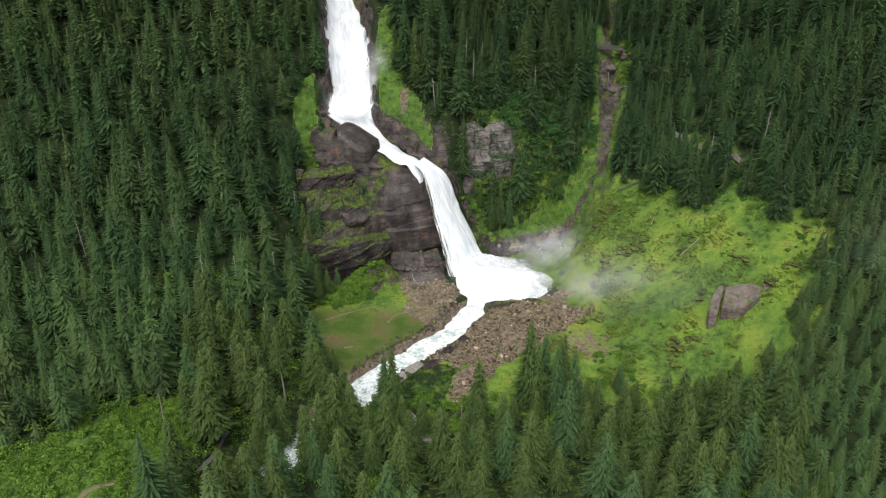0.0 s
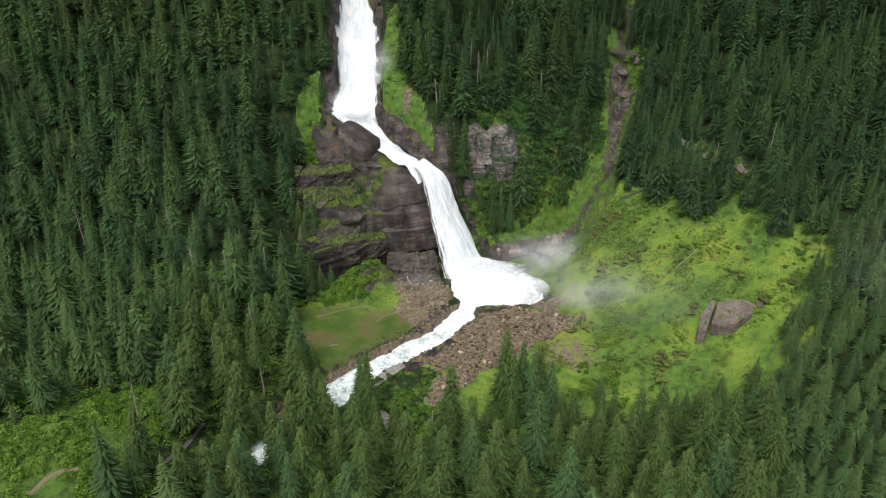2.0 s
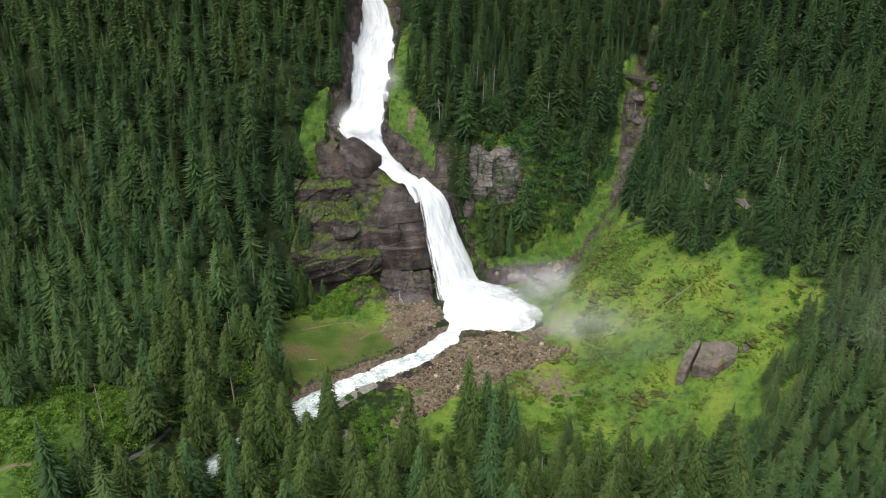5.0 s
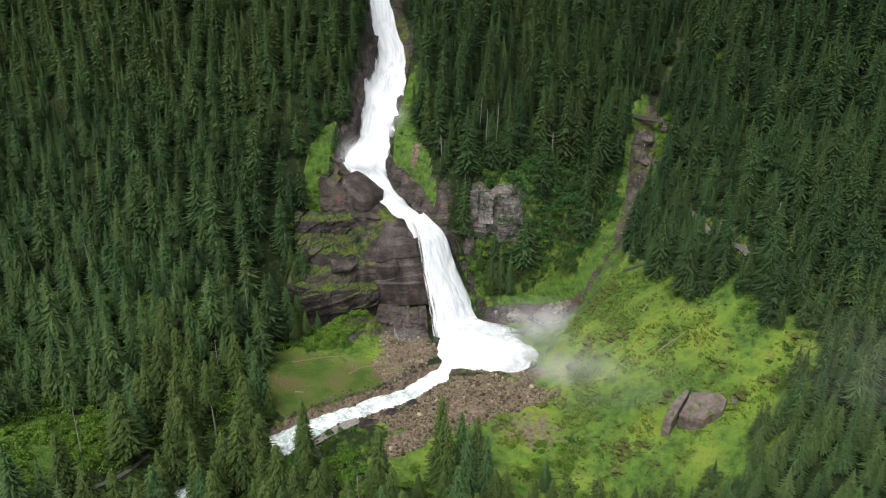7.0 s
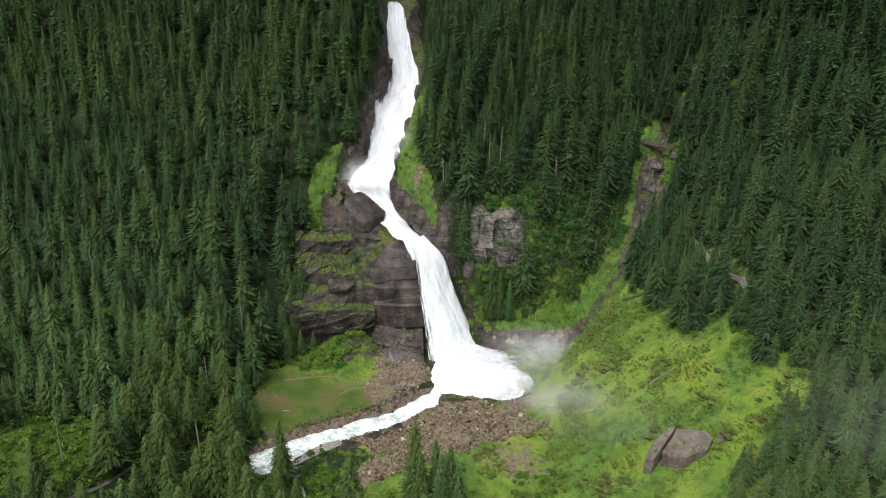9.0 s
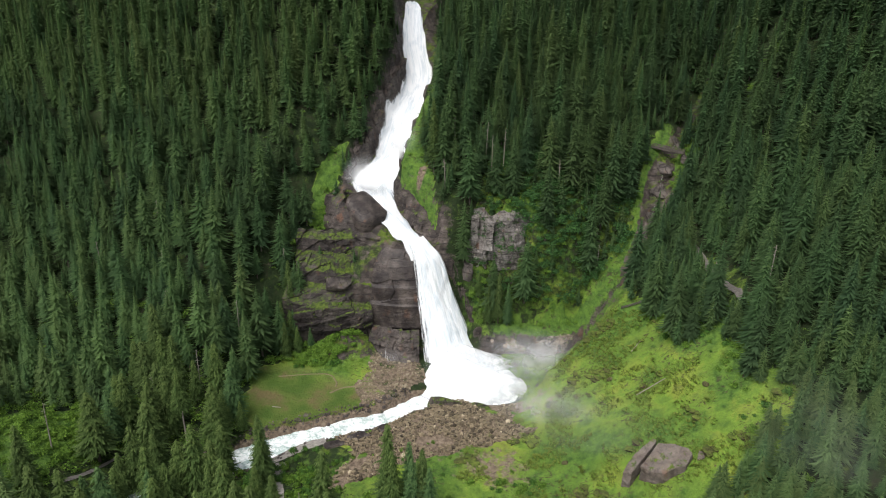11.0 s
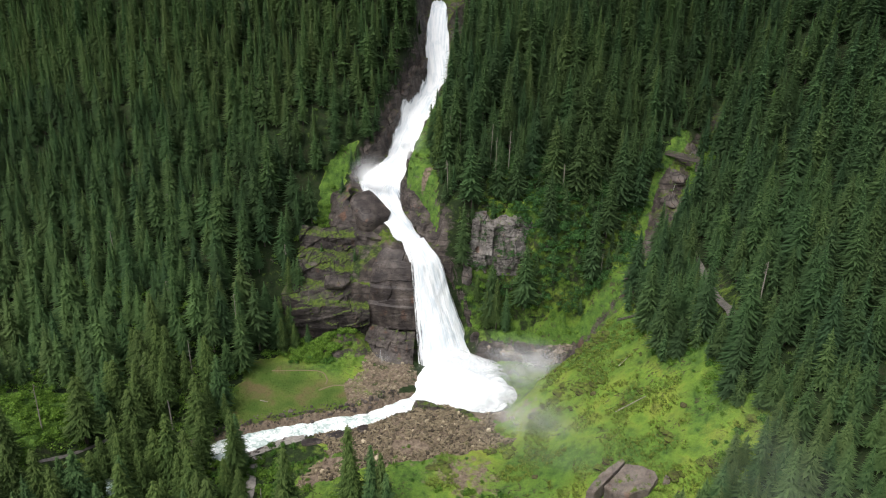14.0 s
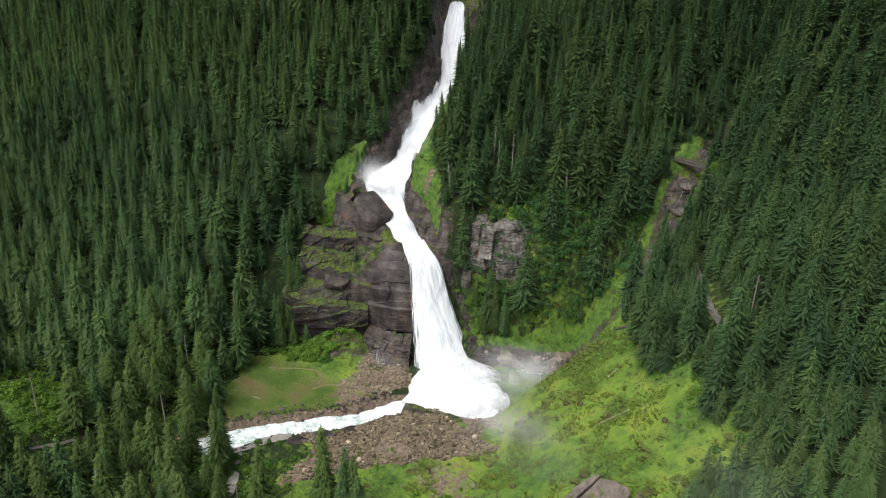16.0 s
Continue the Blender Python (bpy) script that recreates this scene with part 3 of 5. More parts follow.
def floor_at(x, y):
    """Height of the ground sheet itself."""
    x, y = np.asarray(x, float), np.asarray(y, float)
    i = np.clip(np.searchsorted(GXI, x) - 1, 0, len(GXI) - 2)
    j = np.clip(np.searchsorted(GYI, y) - 1, 0, len(GYI) - 2)
    u, v = (x - GXI[i]) / (GXI[i + 1] - GXI[i]), (y - GYI[j]) / (GYI[j + 1] - GYI[j])
    return Z[j, i] * (1 - u) * (1 - v) + Z[j, i + 1] * u * (1 - v) + Z[j + 1, i] * (1 - u) * v + Z[j + 1, i + 1] * u * v


# ---- water ----
def curve_through(points, n):
    """n points evenly along a smooth line through the given ones."""
    p = np.array(points, float)
    p = np.vstack([2 * p[0] - p[1], p, 2 * p[-1] - p[-2]])
    out = []
    for i in range(1, len(p) - 2):
        t = np.linspace(0, 1, 24, endpoint=False)[:, None]
        a, b, c, d = p[i - 1:i + 3]
        out.append(0.5 * (2 * b + (c - a) * t + (2 * a - 5 * b + 4 * c - d) * t ** 2 + (3 * b - a - 3 * c + d) * t ** 3))
    out = np.vstack(out + [p[-2:-1]])
    s = np.concatenate([[0], np.cumsum(np.linalg.norm(np.diff(out, axis=0), axis=1))])
    at = np.linspace(0, s[-1], n)
    return np.stack([np.interp(at, s, out[:, k]) for k in range(out.shape[1])], 1), at


waterfall = new("waterfall")
tagged(waterfall, "white foaming two-stage waterfall plunging down a wet brown cliff", "waterfall")

# upper cascade: x, y, half-width
mid, run = curve_through([(-82, 472, 4.5), (-77, 463, 5.5), (-67, 443, 8), (-58, 430, 9.5), (-51.5, 399, 11.5), (-47.5, 372, 11.2), (-46.5, 356, 11.5), (-44.5, 343, 11.5), (-34.5, 333.5, 8), (-22, 327.5, 7), (-12, 320.5, 5.2), (-7, 318, 3.6)], 170)
way = np.gradient(mid[:, :2], axis=0)
way /= np.linalg.norm(way, axis=1)[:, None]
aside = np.stack([-way[:, 1], way[:, 0]], 1)
nu = 25
u = np.linspace(-1, 1, nu)
jag = 1 + 0.16 * rough(run[:, None] * np.ones(nu), np.where(u > 0, 50.0, 0.0)[None] + 0 * run[:, None], 7, 21, 3)
PX = mid[:, 0:1] + aside[:, 0:1] * u * mid[:, 2:3] * jag
PY = mid[:, 1:2] + aside[:, 1:2] * u * mid[:, 2:3] * jag
level = np.minimum.accumulate(floor_at(mid[:, 0], mid[:, 1]) + 1.5)
bed = floor_at(PX, PY)
PZ = np.maximum(bed, 0.25 * bed + 0.75 * level[:, None]) + 0.3 + 1.3 * (1 - u ** 2) + 0.7 * rough(PX * 1.2, PY * 0.4, 3, 8)
thick = 1 - np.abs(u) ** 4 + 0 * PX
thick *= np.clip(run / 4, 0.3, 1)[:, None]
link("upper_cascade", np.stack([PX, PY, PZ], -1).reshape(-1, 3), sheet_faces(nu, len(run)), FALLING, waterfall, True,
     across=u * mid[:, 2:3], along=run[:, None] + 0 * u, thick=thick)

# lower fall: a leaping sheet between its two edges
le, run = curve_through([(-14.5, 317, 54.5), (-10.5, 314, 52), (-8.5, 312, 48), (-4, 307, 30), (1, 301.5, 10), (4, 298, -3)], 90)
ri, _ = curve_through([(-9, 325, 55), (-3.5, 322, 52), (2.8, 321, 46), (9.6, 321, 27), (20, 320, 6), (27, 318, -3)], 90)
nu = 33
u = np.linspace(0, 1, nu)
P = le[:, None] * (1 - u)[None, :, None] + ri[:, None] * u[None, :, None]
bulge = np.sin(np.pi * u) ** 0.7
drop = np.linspace(0, 1, 90)[:, None]
P[..., 0] += (1.0 + 3.5 * drop) * bulge * 0.8
P[..., 1] -= (1.0 + 3.5 * drop) * bulge
wob = 0.4 * rough(u[None] * 26 + 0 * drop, drop * 30 + 0 * u[None], 2.2, 31) + 0.5 * rough(u[None] * 26 + 0 * drop, drop * 55 + 0 * u[None], 9, 35)
P[..., 0] += wob
P[..., 1] -= wob
thick = np.minimum(1, 0.15 + 2.6 * np.minimum(u + 0.03, (1 - u) * 2.6))[None] + 0 * drop
link("lower_fall", P.reshape(-1, 3), sheet_faces(nu, 90), FALLING, waterfall, True,
     across=u[None] * 26 + 0 * drop, along=run[:, None] + 0 * u, thick=thick)


def trickle(line, wide, rise=0.5, body=0.7):
    """A thin side stream that hugs the rock."""
    mid, run = curve_through(line, 40)
    way = np.gradient(mid, axis=0)
    way /= np.linalg.norm(way, axis=1)[:, None]
    u = np.linspace(-1, 1, 5)
    w = wide * (1 + 0.4 * rough(run, run * 0, 3, 3))[:, None]
    px, py = mid[:, 0:1] - way[:, 1:2] * u * w, mid[:, 1:2] + way[:, 0:1] * u * w
    pz = floor_at(px, py) + rise * (1.2 - u ** 2)
    return link("side_stream", np.stack([px, py, pz], -1).reshape(-1, 3), sheet_faces(5, 40), FALLING, waterfall, True,
                across=u * w, along=run[:, None] + 0 * u, thick=body - 0.6 * np.abs(u) + 0 * px)


def strand(line, wide, body):
    """A thread of water falling free over a rock step."""
    mid, run = curve_through(line, 30)
    u = np.linspace(-1, 1, 5)
    w = wide * (1 + 0.5 * rough(run, run * 0, 1.5, 4))[:, None]
    px, py = mid[:, 0:1] + 0.8 * u * w, mid[:, 1:2] + 0.5 * u * w - 0.2 * (1 - u * u)
    return link("side_stream", np.stack([px, py, mid[:, 2:3] + 0 * px], -1).reshape(-1, 3), sheet_faces(5, 30), FALLING, waterfall, True,
                across=u * w, along=run[:, None] + 0 * u, thick=body - 0.4 * np.abs(u) + 0 * px)


for line, wide in (([(-13.2, 296.2, 13.5), (-14.4, 295.4, 10), (-14.9, 294.8, 8), (-14.6, 293.8, 5.5), (-14.3, 293, 2)], 0.4),):
    strand(line, wide, 0.3)

brook = trickle([(112, 500), (104, 440), (94, 404), (92, 385), (90, 366), (84, 349), (74, 343), (63, 335), (53, 326), (46, 318)], 0.25, 0.2, 0.22)
brook.name, brook.parent = "brook", None
tagged(brook, "thin brook trickling down a rocky gully", "brook", kind="structure")

# pool and rapids
wx, wy = np.arange(-100, 72, 1.1), np.arange(110, 334, 1.1)
WX, WY = np.meshgrid(wx, wy)
d, a = off_line(WX, WY, RIVER)
WZ = -1.6 - 4.6 * a + 0.45 * rough(WX, WY, 4.5, 51) + 0.3 * rough(WX, WY, 1.8, 52)
pool = np.hypot((WX - 25) / 29, (WY - 297) / 28)
WZ += 2.6 * np.exp(-(np.hypot(WX - 22, WY - 300) / 14) ** 2) * (1 + 0.6 * rough(WX, WY, 5, 53))
keep = (d < 13) | (pool < 1)
faces = sheet_faces(len(wx), len(wy))
faces = faces[keep.ravel()[faces].all(1)]
used, faces = np.unique(faces, return_inverse=True)
river = link("river", np.stack([WX, WY, WZ], -1).reshape(-1, 3)[used], faces.reshape(-1, 4), RAPIDS, smooth=True,
             foam=np.clip(np.maximum(1.3 - pool, 0.4 - 0.5 * a) + 0.2 * rough(WX, WY, 8, 55), 0, 1).ravel()[used])
tagged(river, "foaming white mountain river running out of the plunge pool", "river", kind="structure")


# heap of white water thrown up where the fall strikes the pool
th, ra = np.meshgrid(np.linspace(0, 2 * np.pi, 97), np.linspace(0, 1, 30))
for wide, tall, body in ((1.0, 1.0, 1.6), (1.14, 1.15, 0.62), (1.3, 1.35, 0.42)):
    far = wide * ra * (1 + 0.12 * rough(40 * np.cos(th), 40 * np.sin(th), 13, int(80 + 9 * wide)))
    sx0, sy0 = 27 + far * (34 + 5 * np.cos(th)) * np.cos(th) + 4 * far * np.sin(th) + 4 * (wide - 1), 298.5 + np.where(np.sin(th) < 0, 25, 27) * far * np.sin(th)
    mound = 7.5 * (1 - ra ** 1.3) + (8 - 14 * (wide - 1)) * np.exp(-(np.hypot(sx0 - 17, (sy0 - 308) * 1.1) / 11.5) ** 2) * (1 - ra ** 3)
    sz0 = -2.5 + tall * mound * (1 + 0.16 * rough(sx0, sy0, 9, int(81 + 7 * wide))) + 0.5 * rough(sx0, sy0, 3, 82) * (1 - ra)
    thick = np.clip(body * (1.5 - 0.75 * step(0.1, 1.0, np.cos(th)) + 1.8 * np.maximum(0, -np.sin(th)) * step(0.75, -0.1, np.cos(th)) * (wide == 1)) * (1 - ra), 0, body) * (1 if wide == 1 else np.clip(0.45 + np.sin(th), 0, 1))
    faces = sheet_faces(97, 30)[:, ::-1]
    faces = faces[thick.ravel()[faces].max(1) > 0.01]
    link("splash", np.stack([sx0, sy0, sz0], -1).reshape(-1, 3), faces, FOAM, waterfall, True,
         normals=np.stack([0.25 * ra * np.cos(th), 0.25 * ra * np.sin(th) - 0.15, 1 + 0 * ra], -1).reshape(-1, 3), thick=thick)


def mist_shell(name, centre, size, lean, density, plateau=1.0):
    """One curved veil of spray, thickest at its heart."""
    n = 40
    s, t = np.meshgrid(np.linspace(-1, 1, n), np.linspace(-1, 1, n))
    x, y, z = centre
    px = x + size[0] * s
    pz = z + size[2] * t
    py = y + size[1] * (s * s + 0.5 * t * t) + lean * s + 2.5 * rough(px, pz, 12, 77)
    heart = np.clip(1 - np.hypot(s, t), 0, 1)
    fog = density * step(0, plateau, heart) ** 1.3 * (1 + 0.45 * rough(px + py, pz, 14, 78)) * 1.0
    fog = fog * step(-2, 9, pz - np.maximum(floor_at(px, py), -1))
    faces = sheet_faces(n, n)
    faces = faces[fog.ravel()[faces].max(1) > 0.004]
    return link(name, np.stack([px, py, pz], -1).reshape(-1, 3), faces, SPRAY, spray, True, mist=np.maximum(fog, 0))


spray = new("spray_cloud")
tagged(spray, "white spray drifting from the foot of the waterfall", "spray")
mist_shell("veil", (-8, 290, 4), (12, 2, 9), 3, 0.5)
mist_shell("veil", (52, 316, 8), (34, 2, 16), 6, 0.8)
mist_shell("veil", (60, 306, 9), (30, 2, 16), 5, 0.85)
mist_shell("veil", (70, 292, 9), (20, 2, 13), 3, 0.8)
mist_shell("veil", (72, 264, 12), (42, 3, 25), -10, 0.5)
mist_shell("veil", (80, 246, 22), (58, 3, 40), -18, 0.1)
mist_shell("veil", (152, 205, 66), (26, 4, 24), -10, 0.06)
mist_shell("veil", (-44, 335, 77), (15, 3, 13), 4, 1.8)
mist_shell("veil", (-33, 352, 88), (11, 3, 22), 2, 0.9)


# ---- trees ----
def spruce_shape(rng, whorls, ring, bare_share, tufts=0, depth=0.32):
    """Corners, triangles, tints and normals of a spruce crown one metre high, its width at scale one: narrow drooping
    branches in uneven whorls round a dark inner crown, with shade painted into the tints: dark inside and low down,
    light at tips and top;
    tufts: loose sprays on each branch. The normals are those of the soft, rounded mass of needles."""
    co, tri, shading, nor = [], [], [], []
    fill = [rng.uniform(0.8, 1.12) for _ in range(12)]

    def reach(k):
        return ((1 - k) ** 0.74 * (0.84 + 0.16 * min(1.0, k * 4.0)) + 0.01) * fill[int(k * 11)]

    def spot(a, out, across, z, tint, wild=0.0):
        c, s = math.cos(a), math.sin(a)
        co.append((c * out - s * across, s * out + c * across, z))
        shading.append(tint)
        nor.append((0.72 * c + wild * rng.uniform(-1, 1), 0.72 * s + wild * rng.uniform(-1, 1), 0.7 + wild * rng.uniform(-1, 1)))
        return len(co) - 1

    # inner cone, coloured darker to stand for the crown's shaded inside
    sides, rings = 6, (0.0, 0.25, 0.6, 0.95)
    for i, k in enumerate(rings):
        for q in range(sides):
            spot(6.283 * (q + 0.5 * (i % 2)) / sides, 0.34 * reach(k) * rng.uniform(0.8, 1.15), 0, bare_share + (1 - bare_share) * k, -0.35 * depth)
    for i in range(len(rings) - 1):
        for q in range(sides):
            p, n = i * sides + q, i * sides + (q + 1) % sides
            tri += [(p, n, n + sides), (p, n + sides, p + sides)]
    for w in range(whorls):
        k = (w + rng.uniform(0.25, 0.75)) / whorls
        h = bare_share + (1 - bare_share) * k ** 0.95
        span = reach(k)
        count = max(4, int(ring * (0.4 + 0.6 * (1 - k))))
        # the 0.42 term colours tops as lit and lower branches as shaded
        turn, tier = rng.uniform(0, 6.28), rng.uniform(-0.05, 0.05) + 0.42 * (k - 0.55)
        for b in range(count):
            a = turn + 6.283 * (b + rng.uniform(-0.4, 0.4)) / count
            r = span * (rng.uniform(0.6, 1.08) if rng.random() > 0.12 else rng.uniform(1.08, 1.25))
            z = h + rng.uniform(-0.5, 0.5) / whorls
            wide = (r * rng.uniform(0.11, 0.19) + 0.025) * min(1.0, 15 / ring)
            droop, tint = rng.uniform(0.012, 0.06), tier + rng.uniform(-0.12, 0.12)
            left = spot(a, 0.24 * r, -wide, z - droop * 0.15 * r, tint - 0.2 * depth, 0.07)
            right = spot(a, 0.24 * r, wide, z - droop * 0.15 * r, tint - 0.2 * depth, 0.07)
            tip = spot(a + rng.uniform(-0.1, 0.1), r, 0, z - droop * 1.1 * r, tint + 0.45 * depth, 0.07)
            tri.append((left, tip, right))
            for _ in range(tufts):
                f, side = rng.uniform(0.4, 1.0), rng.uniform(-1, 1) * wide * 1.3
                g, up = rng.uniform(0.025, 0.05), z - droop * f * r + 0.004
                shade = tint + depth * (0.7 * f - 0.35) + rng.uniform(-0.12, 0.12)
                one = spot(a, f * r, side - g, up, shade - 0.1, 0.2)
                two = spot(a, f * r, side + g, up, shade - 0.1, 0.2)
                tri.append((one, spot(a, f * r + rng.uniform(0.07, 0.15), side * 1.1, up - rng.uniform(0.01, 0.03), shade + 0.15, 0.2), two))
    first = [spot(2.094 * q, 0.04, 0, 0.95, 0.1) for q in range(3)]
    peak = spot(0, 0, 0, 1.035, 0.15)
    tri += [(first[q], first[(q + 1) % 3], peak) for q in range(3)]
    return np.array(co), np.array(tri), np.array(shading), np.array(nor)


def stem_shape(sides=5):
    co, tri = [], []
    for k in range(sides):
        a = 6.283 * k / sides
        co += [(math.cos(a), math.sin(a), -0.03), (0.3 * math.cos(a), 0.3 * math.sin(a), 0.85)]
    for k in range(sides):
        i, j = 2 * k, 2 * ((k + 1) % sides)
        tri += [(i, j, j + 1), (i, j + 1, i + 1)]
    co = np.array(co)
    return co, np.array(tri), np.zeros(len(co)), co * np.array([1, 1, 0])


def plant_spots(lo_x, hi_x, lo_y, hi_y, gap, seed):
    rng = np.random.default_rng(seed)
    xs, ys = np.meshgrid(np.arange(lo_x, hi_x, gap), np.arange(lo_y, hi_y, gap * 0.87))
    xs = xs + (np.arange(xs.shape[0]) % 2)[:, None] * gap / 2
    xs = xs + rng.uniform(-0.42, 0.42, xs.shape) * gap
    ys = ys + rng.uniform(-0.42, 0.42, ys.shape) * gap
    return xs.ravel(), ys.ravel()


def wooded(x, y):
    """Where spruces stand."""
    ok = np.ones(np.shape(x), bool)
    for poly in (FAN, MEADOW, RUBBLE, GLADE, GREEN_WEST, GREEN_EAST, CRAG, SHELF, TALUS, FLANK, BRIDGE_GREEN, CAP, PATHVIEW):
        ok &= ~within(x, y, poly, 5.0)
    d, a = off_line(x, y, FALL)
    ok &= ~((d < 13.4 + 3.2 * (x > np.interp(y, (325, 345, 372, 399, 430, 462), (-22, -46, -48, -51, -56, -74)))) & (a > 0.02) & (a < 0.9))
    d, a = off_line(x, y, RAVINE)
    ok &= ~((d < 8.2) & (a < 0.68)) & ~((d < 3.0) & (a < 0.8))
    d, a = off_line(x, y, RIVER)
    ok &= d > 4.8 + 6.2 * (a < 0.48)
    ok &= track_gap(x, y) > 2.4
    ok &= (np.hypot((x - 51) / 12, (y - 346) / 12) > 1) | (lattice(np.floor(x * 3).astype(int), np.floor(y * 3).astype(int), 61) > 0.4)
    ok &= np.hypot((x + 57) / 7, (y - 203) / 9) > 1
    ok &= np.hypot((x + 72) / 6, (y - 172) / 18) > 1
    ok &= ~((x > -56) & (x < 2) & (y > 250) & (y < 332))
    ok &= ~inside(x, y, PATHSIDE) & ~inside(x, y, MEADOW)
    ok &= ~((np.hypot((x - 34) / 40, (y - 290) / 30) < 1))
    ok &= ~((x > 12) & (x < 80) & (y > 285) & (y < cliff_foot(x) + 1))
    return ok


rng = random.Random(7)
SHAPES = [spruce_shape(rng, 36, 20, rng.uniform(0.02, 0.16)) for _ in range(8)]
FAR_SHAPES = [spruce_shape(rng, 31, 17, rng.uniform(0.02, 0.14)) for _ in range(8)]
WEST_SHAPES = [spruce_shape(rng, 34, 19, rng.uniform(0.02, 0.16)) for _ in range(8)]
YOUNG_SHAPES = [spruce_shape(rng, 18, 12, rng.uniform(0.02, 0.1)) for _ in range(6)]
FINE_SHAPES = [spruce_shape(rng, 30, 20, rng.uniform(0.02, 0.08), depth=0.5) for _ in range(6)]
STEM = stem_shape()


def forest(name, xs, ys, shapes, seed, label, tall=(20, 33), brighter=0.0):
    """Uncounted spruces as one mesh of crowns and one of trunks."""
    rng = np.random.default_rng(seed)
    n = len(xs)
    zs = floor_at(xs, ys)
    stand = 0.5 + 0.5 * rough(xs, ys, 45, 91, 2)
    tallness = tall[0] + (tall[1] - tall[0]) * np.clip(0.2 + 0.4 * stand + rng.normal(0, 0.42, n), -0.3, 1.3)
    girth = tallness * rng.uniform(0.185, 0.255, n) + 0.6
    spin, lean = rng.uniform(0, 6.283, n), rng.normal(0, 0.012, (n, 2))
    # one offset moves the colour of the whole stand lighter or darker
    tint = np.clip(brighter + 0.06 * step(300, 200, ys) + 0.4 * step(285, 205, ys) * step(-40, -70, xs) + rng.normal(0.36, 0.16, n) + 0.3 * (stand - 0.45) + (rng.random(n) > 0.95) * 0.25, 0, 1)
    tone = np.clip(rng.normal(0.35, 0.36, n) + 0.5 * rough(xs, ys, 60, 92, 2), 0, 1)
    kind = rng.integers(0, len(shapes), n)

    def lay(shape, which, radius):
        co, tri, _, nor = shape
        c, s = np.cos(spin[which])[:, None], np.sin(spin[which])[:, None]
        x = (co[:, 0] * c - co[:, 1] * s) * radius[:, None]
        y = (co[:, 0] * s + co[:, 1] * c) * radius[:, None]
        z = co[:, 2] * tallness[which][:, None]
        x, y = x + lean[which, 0:1] * z + xs[which][:, None], y + lean[which, 1:2] * z + ys[which][:, None]
        z = z + zs[which][:, None]
        return np.stack([x, y, z], -1).reshape(-1, 3), (tri[None] + (np.arange(len(which)) * len(co))[:, None, None]).reshape(-1, 3), len(co), np.stack([nor[:, 0] * c - nor[:, 1] * s, nor[:, 0] * s + nor[:, 1] * c, nor[:, 2] + 0 * c], -1).reshape(-1, 3)

    cos, tris, tints, tones, nors, at = [], [], [], [], [], 0
    for k, shape in enumerate(shapes):
        which = np.nonzero(kind == k)[0]
        if len(which):
            co, tri, each, nor = lay(shape, which, girth[which])
            nors.append(nor)
            cos.append(co)
            tris.append(tri + at)
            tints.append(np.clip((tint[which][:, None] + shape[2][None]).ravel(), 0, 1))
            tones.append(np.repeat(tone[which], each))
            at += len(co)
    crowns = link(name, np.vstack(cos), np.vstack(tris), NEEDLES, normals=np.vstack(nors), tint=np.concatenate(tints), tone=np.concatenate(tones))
    tagged(crowns, label, "forest", kind="stuff")
    which = np.arange(n)
    co, tri, _, _ = lay(STEM, which, 0.012 * tallness + 0.08)
    tagged(link("trunks", co, tri, BARK, crowns), kind="stuff")
    return crowns


GAP = 8.8
sx, sy = plant_spots(-520, 380, 96, 640, GAP, 3)
ok = wooded(sx, sy)
ok &= ~((sx < -100) & (sy > 432)) & (sy > 136) & (sx > -450) & (sy < 520) & (sx < 0.63 * sy + 26 + 40 * (sy < 190))
ok &= ~(off_line(sx, sy, [(128, 424), (136, 446), (150, 480)])[0] < 5)
ok &= ~((sx < -150) & (sy < 160)) & ~((sx > 118) & (sy < 146))
ok &= ~((sx > -105) & (sx < 118) & (sy < 236) & (np.random.default_rng(6).random(len(sx)) < (0.14 + 0.34 * (rough(sx, sy, 16, 45, 2) > 0)) * (off_line(sx, sy, RIVER)[0] > 17)))
thin = np.random.default_rng(5).random(len(sx))
ok &= thin > 0.02 + 0.08 * (rough(sx, sy, 30, 44, 2) > 0.35)
sx, sy = sx[ok], sy[ok]
single = (sx > -105) & (sx < 118) & (sy > 150) & (sy < 236)
west = (sx <= -58) & ~single
east = (sx > 84) & ~single
back = ~single & ~west & ~east & (sy > 250)
front = ~(single | west | east | back)
near_west = west & (sy < 330) & (sx > -300)
wx3, wy3 = plant_spots(-300, -57, 138, 330, 8.2, 31)
ok = wooded(wx3, wy3) & ~((wx3 < -150) & (wy3 < 160)) & ~((wx3 > -105) & (wy3 > 150) & (wy3 < 236)) & (np.random.default_rng(32).random(len(wx3)) > 0.03 + 0.3 * step(245, 205, wy3) * step(-75, -95, wx3) + 0.14 * (rough(wx3, wy3, 30, 44, 2) > 0.35))
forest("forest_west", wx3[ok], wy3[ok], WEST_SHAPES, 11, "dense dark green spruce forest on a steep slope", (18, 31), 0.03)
far_west = west & ~near_west
# large offset: the paleness of distant haze is put into these crowns
forest("forest_far_west", sx[far_west], sy[far_west], FAR_SHAPES, 12, "dense spruce forest high on the mountainside", brighter=0.42)
near_east = east & (sy < 350) & ~((sx > 94) & (sx < 180) & (sy < 262))
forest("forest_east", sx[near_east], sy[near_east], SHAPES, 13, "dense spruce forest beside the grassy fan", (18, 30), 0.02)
far_east = east & (sy >= 350)
forest("forest_far_east", sx[far_east], sy[far_east], FAR_SHAPES, 14, "dense spruce forest above the rocky gully", brighter=-0.03)
